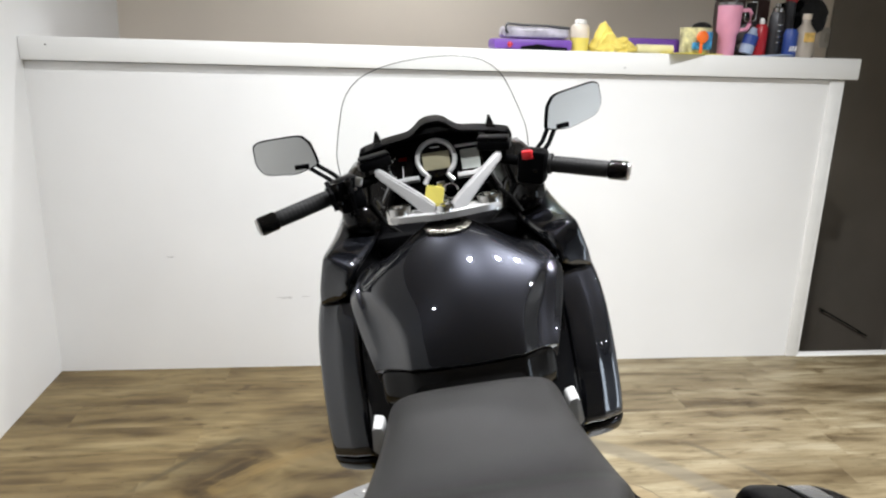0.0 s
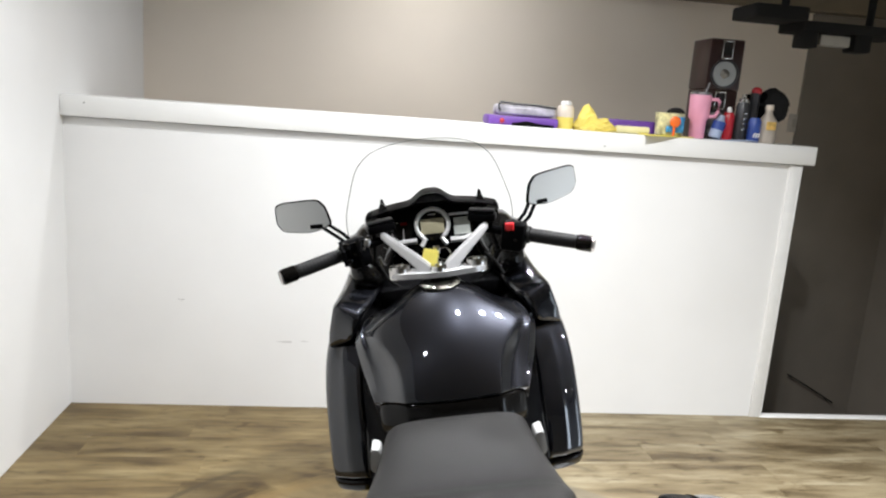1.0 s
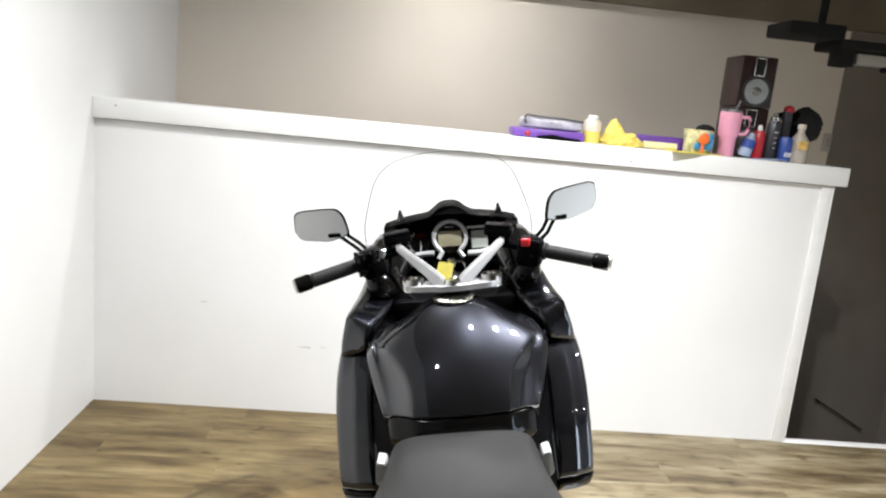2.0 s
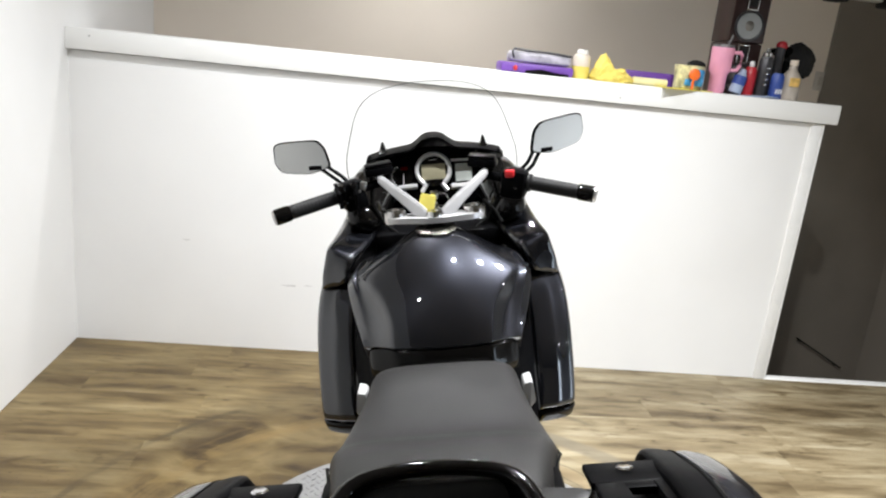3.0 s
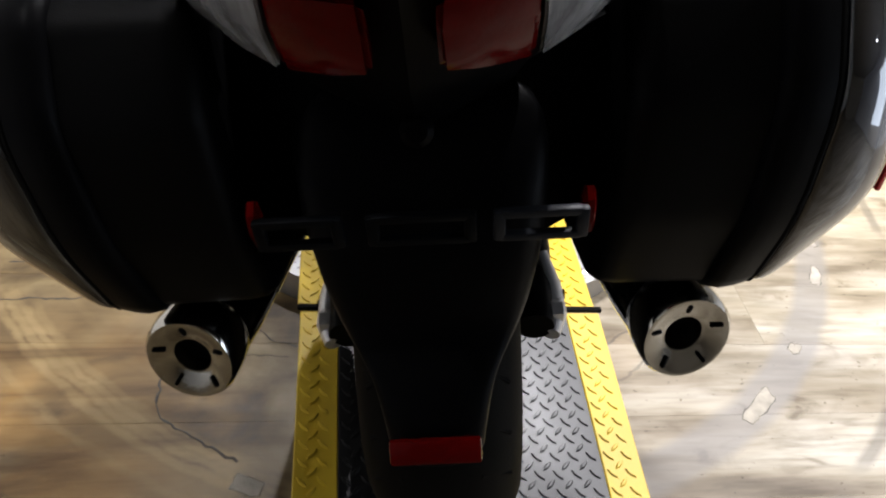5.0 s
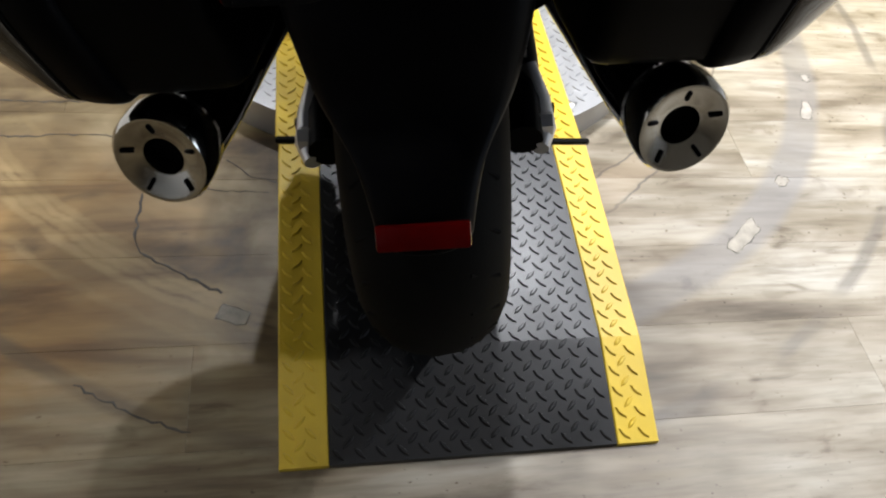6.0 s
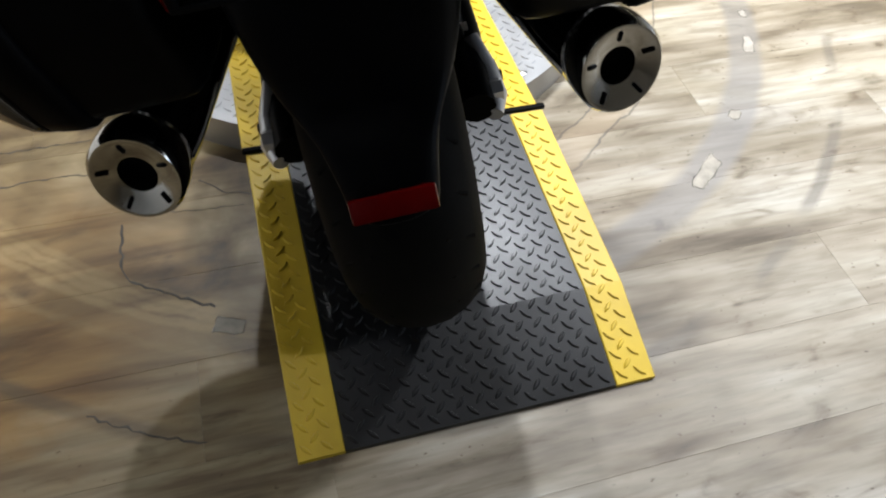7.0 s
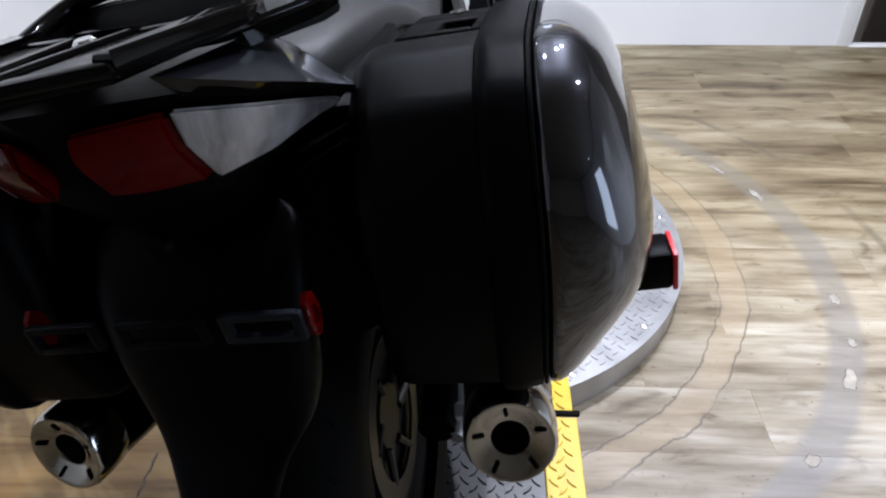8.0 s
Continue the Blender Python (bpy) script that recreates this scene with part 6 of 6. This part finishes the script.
# two bookshelf loudspeakers, one on the other
for k, (zz, yaw) in enumerate(((LZ, 0), (LZ + 0.245, 3))):
    rt = root("loudspeaker", "dark walnut bookshelf loudspeaker " + ("standing on another one" if k else "on the ledge behind the tumbler"), "loudspeaker", pose(1.655, YL + 0.16, zz, 0, 0, -4 + yaw), group="stacked loudspeakers")
    b = B()
    box(b, (0, 0.0, 0.1215), (0.175, 0.20, 0.243), 0.006)
    part("cabinet", b, WALNUT, rt, "dark red walnut veneer cabinet")
    b = B()
    for dx in (-0.025, 0.025):
        box(b, (dx, -0.103, 0.192), (0.007, 0.008, 0.086), 0.002)
    for dz in (-0.041, 0.041):
        box(b, (0, -0.103, 0.192 + dz), (0.057, 0.008, 0.007), 0.002)
    part("tweeter_frame", b, STEEL, rt, "silver tweeter surround")
    b = B()
    box(b, (0, -0.101, 0.195), (0.040, 0.004, 0.060), 0.001)
    part("tweeter", b, BLACK_CLOTH, rt)
    m = Matrix.Translation((0, -0.1005, 0.076)) @ pose(0, 0, 0, 90, 0, 0)
    wo = part("woofer_ring", lathe(B(), [(0.072, 0), (0.072, 0.007), (0.063, 0.010), (0.060, 0.004)], 36, m), DARK_CAN, rt)
    part("woofer_cone", lathe(B(), [(0.060, 0.006), (0.050, 0.004), (0.028, 0.001), (0.026, 0.003), (0.018, 0.011), (0.003, 0.015)], 36, m), CONE, wo, "grey domed cone")

# hand-held polisher with a ragged bonnet
b = B()
bmesh.ops.create_icosphere(b, subdivisions=4, radius=1.0)
for v in b.verts:
    d = v.co.copy()
    k = 1 + 0.14 * noise.noise(d * 2.4) + 0.10 * noise.noise(d * 9)
    v.co = Vector((d.x * 0.070, d.y * 0.05, d.z * 0.088)) * k
    v.co = turn(0, -32, 0) @ v.co + Vector((1.965, YL + 0.10, LZ + 0.190))
pol = thing("polisher", b, BLACK_CLOTH, "dark hand-held polisher with a ragged bonnet on the ledge", "polisher")
b = B()
tube(b, [(1.80, YL + 0.11, LZ + 0.215), (1.85, YL + 0.10, LZ + 0.222), (1.92, YL + 0.1, LZ + 0.225)], [0.016, 0.020, 0.03], 12)
rod(b, (1.90, YL + 0.12, LZ), (1.915, YL + 0.11, LZ + 0.18), 0.045, 0.03, 14)
part("body", b, RUBBER, pol)
b = B()
rod(b, (1.835, YL + 0.06, LZ), (1.835, YL + 0.06, LZ + 0.242), 0.024, 0.022, 18)
rc2 = thing("spray_can", b, DARK_CAN, "dark can with a red cap behind the others", "can", group="cans on the ledge")
b = B()
bmesh.ops.create_uvsphere(b, u_segments=18, v_segments=10, radius=0.026, matrix=Matrix.Translation((1.838, YL + 0.06, LZ + 0.250)) @ Matrix.Diagonal((1, 1, 0.85, 1)))
part("cap", b, RED_CAN, rc2, "round red cap")
b = B()
bmesh.ops.create_uvsphere(b, u_segments=18, v_segments=10, radius=0.04, matrix=Matrix.Translation((1.462, YL + 0.13, LZ + 0.115)) @ Matrix.Diagonal((1.2, 1, 0.7, 1)))
rod(b, (1.462, YL + 0.13, LZ), (1.462, YL + 0.13, LZ + 0.10), 0.04, 0.035, 14)
thing("headphones_case", b, BLACK_CLOTH, "rounded black case on the ledge beside a loudspeaker", "case")

# light switch on the far wall
b = B()
box(b, (2.72, BW - 0.006, 1.535), (0.075, 0.012, 0.118), 0.004)
sw = thing("light_switch", b, ITEM("ivory_plastic", (0.50, 0.47, 0.42)), "ivory light switch plate on the beige wall", "switch")
b = B()
box(b, (2.72, BW - 0.014, 1.535), (0.026, 0.010, 0.055), 0.003)
part("rocker", b, ITEM("ivory_rocker", (0.42, 0.39, 0.34)), sw)
# dark rail in the stairwell
b = B()
tube(b, [(2.96, BW - 0.05, -0.20), (3.15, BW - 0.05, -0.30), (3.34, BW - 0.05, -0.405)], 0.005, 8)
rl = thing("handrail", b, RUBBER, "dark sloping handrail on the stairwell wall", "handrail")
b = B()
for x, z in ((3.0, -0.222), (3.3, -0.383)):
    rod(b, (x, BW - 0.05, z), (x, BW, z - 0.01), 0.004, 0.006, 10)
part("rail_bracket", b, RUBBER, rl)

# black hanging display bracket by the soffit
b = B()
box(b, (2.02, 3.25, 2.085), (0.30, 0.25, 0.07), 0.01)
box(b, (2.46, 3.25, 2.03), (0.62, 0.25, 0.05), 0.01)
box(b, (2.20, 3.18, 1.975), (0.09, 0.10, 0.11), 0.01)
box(b, (2.50, 3.18, 1.965), (0.10, 0.10, 0.10), 0.01)
rod(b, (2.10, 3.25, 2.1), (2.10, 3.25, CEIL), 0.02, 0.02, 12)
rod(b, (2.60, 3.25, 2.04), (2.60, 3.25, CEIL), 0.02, 0.02, 12)
hb = thing("ceiling_bracket", b, BLACK_CLOTH, "black mounting bracket hung from the ceiling", "bracket")
b = B()
box(b, (2.35, 3.17, 1.965), (0.17, 0.05, 0.055), 0.006)
part("cover", b, ITEM("pale_grey_cover", (0.45, 0.44, 0.40)), hb, "pale grey cover")

CRACK_NAIL = material("dark_nail_head", (0.12, 0.11, 0.10), 0.6)
# faint scuffs on the partition and nails in the ledge fascia
SCUFF = material("grey_scuff", (0.60, 0.595, 0.585), 0.6, vary=0.15, scale=60)
half = bpy.data.objects["wall_half"]
for x, z, w, h in ((-0.42, 0.33, 0.040, 0.005), (-0.34, 0.334, 0.018, 0.003), (0.10, 0.26, 0.020, 0.012), (0.13, 0.29, 0.010, 0.006), (-0.9, 0.52, 0.016, 0.004)):
    r = random.Random(int(x * 100) + 500)
    out = [(x + w * (1 + r.uniform(-0.35, 0.35)) * math.cos(k * math.tau / 12), z + h * (1 + r.uniform(-0.5, 0.5)) * math.sin(k * math.tau / 12)) for k in range(12)]
    part("scuff", slab(B(), out, lambda a, c, d: Vector((a, CY - 0.0006 + d, c)), 0.0008), SCUFF, half, "faint grey scuff", smooth=False)
cap_board = bpy.data.objects["ledge"]
for x, z in ((-1.30, 1.385), (1.02, 1.352)):
    b = B()
    rod(b, (x, CY - 0.0315, z), (x, CY - 0.029, z), 0.0032, 0.0032, 10)
    part("nail", b, CRACK_NAIL, cap_board)

# rings of the recessed downlights, and of the added fill lamps too
b0 = B()
lathe(b0, [(0.055, 0.0), (0.075, -0.004), (0.080, 0.002), (0.080, 0.012)], 28)
first = None
for lx, ly, lw, ls in DOWNLIGHTS_AND_FILLS:
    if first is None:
        first = thing("downlight", b0, WHITE_TRIM, "white ring round a ceiling downlight or an added fill lamp", "lamp", group="ceiling downlights")
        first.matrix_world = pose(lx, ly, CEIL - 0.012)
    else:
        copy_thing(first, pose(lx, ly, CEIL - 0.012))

# ---- floor pieces: cracks, chips and planks ----
CRACK = material("dark_crack", (0.055, 0.047, 0.038), 0.9, vary=0.3, scale=40)
FILLER = material("pale_floor_filler", (0.235, 0.212, 0.172), 0.8, vary=0.25, scale=40, fine=200, bump=0.3)


def crack(pts, width=0.0022, seed=1, name="crack", closed=False):
    """A jagged dark crack line lying in the floor."""
    r = random.Random(seed)
    pts = [Vector((*p, 0)) for p in pts]
    if closed:
        pts.append(pts[0])
    line = []
    for p, q in zip(pts, pts[1:]):
        n = max(2, int((q - p).length / 0.011))
        side = Vector((-(q - p).y, (q - p).x, 0)).normalized()
        line += [p.lerp(q, k / n) + side * r.uniform(-0.0035, 0.0035) * (k > 0) for k in range(n)]
    line.append(pts[-1])
    b = B()
    rows = []
    for k, p in enumerate(line):
        d = (line[min(k + 1, len(line) - 1)] - line[max(k - 1, 0)]).normalized()
        w = Vector((-d.y, d.x, 0)) * width * r.uniform(0.3, 1.2)
        rows.append([p - w + Vector((0, 0, 0.0004)), p + Vector((0, 0, 0.0009)), p + w + Vector((0, 0, 0.0004))])
    loft(b, rows, ring=False)
    return part(name, b, CRACK, floor, "dark jagged crack in a floorboard", smooth=False)


def chip(x, y, ln, wd, turn_deg, seed):
    """A worn chip: pale filler with a dark broken rim."""
    r = random.Random(seed)
    out = []
    for k in range(14):
        a = k * math.tau / 14
        e = 1 + r.uniform(-0.22, 0.22)
        p = turn(0, 0, turn_deg) @ Vector((ln * e * math.copysign(abs(math.cos(a)) ** 0.6, math.cos(a)), wd * e * math.copysign(abs(math.sin(a)) ** 0.6, math.sin(a)), 0))
        out.append((x + p.x, y + p.y))
    b = B()
    slab(b, out, lambda p, q, w: Vector((p, q, 0.0002 + w)), 0.0004)
    part("worn_chip", b, FILLER, floor, "pale worn chip in a floorboard", smooth=False)
    crack(out, 0.0009, seed, "chip_rim", True)


crack([(-0.341, 0.41), (-0.342, 0.30), (-0.330, 0.272), (-0.271, 0.232), (-0.186, 0.181)], 0.0026, 3)
crack([(-0.70, 0.555), (-0.566, 0.559), (-0.473, 0.564), (-0.387, 0.557)], 0.002, 4)
crack([(-0.70, 0.66), (-0.566, 0.656), (-0.40, 0.66)], 0.002, 14)
crack([(-0.192, 0.495), (-0.150, 0.455), (-0.095, 0.435)], 0.002, 5)
crack([(-0.28, 0.43), (-0.20, 0.415), (-0.11, 0.41)], 0.0012, 6)
crack([(-0.66, 0.30), (-0.60, 0.18), (-0.62, 0.06)], 0.002, 7)
crack([(-0.40, 0.02), (-0.30, -0.04), (-0.22, -0.07)], 0.0022, 8)
for cx, cy, ln, wd, tn, sd in ((0.857, 0.283, 0.058, 0.017, 42, 21), (1.008, 0.433, 0.017, 0.012, 30, 22), (1.178, 0.660, 0.034, 0.014, 60, 23), (1.232, 0.785, 0.014, 0.010, 80, 24),
                               (1.255, 0.95, 0.020, 0.012, 90, 25), (1.21, 1.46, 0.035, 0.010, 110, 26), (1.13, 1.62, 0.03, 0.009, 120, 27), (-0.165, 0.135, 0.030, 0.018, -25, 28)):
    chip(cx, cy, ln, wd, tn, sd)
PW, PL = 0.182, 1.22
b = B()
box(b, (0, 0, -0.002), (PL - 0.0002, PW - 0.0002, 0.004))
for f in b.faces:
    if f.normal.z > 0.5:
        top = f
bmesh.ops.bevel(b, geom=list(top.edges), offset=0.0004, segments=1, affect="EDGES")
plank_mesh = finish("plank", b, WOOD, smooth=False)
rng = random.Random(11)
row = 0
y = CY + 0.03 - PW / 2
while y > REAR:
    x = LW - rng.random() * PL * 0.9
    while x < RW:
        xa, xb = max(x, LW), min(x + PL, RW)
        if xb - xa > 0.03:
            ob = new("plank", plank_mesh)
            ob.parent = floor
            ob.location = ((xa + xb) / 2, y, 0.0)
            ob.scale = ((xb - xa) / PL, 1, 1)
        x += PL
    y -= PW
    row += 1
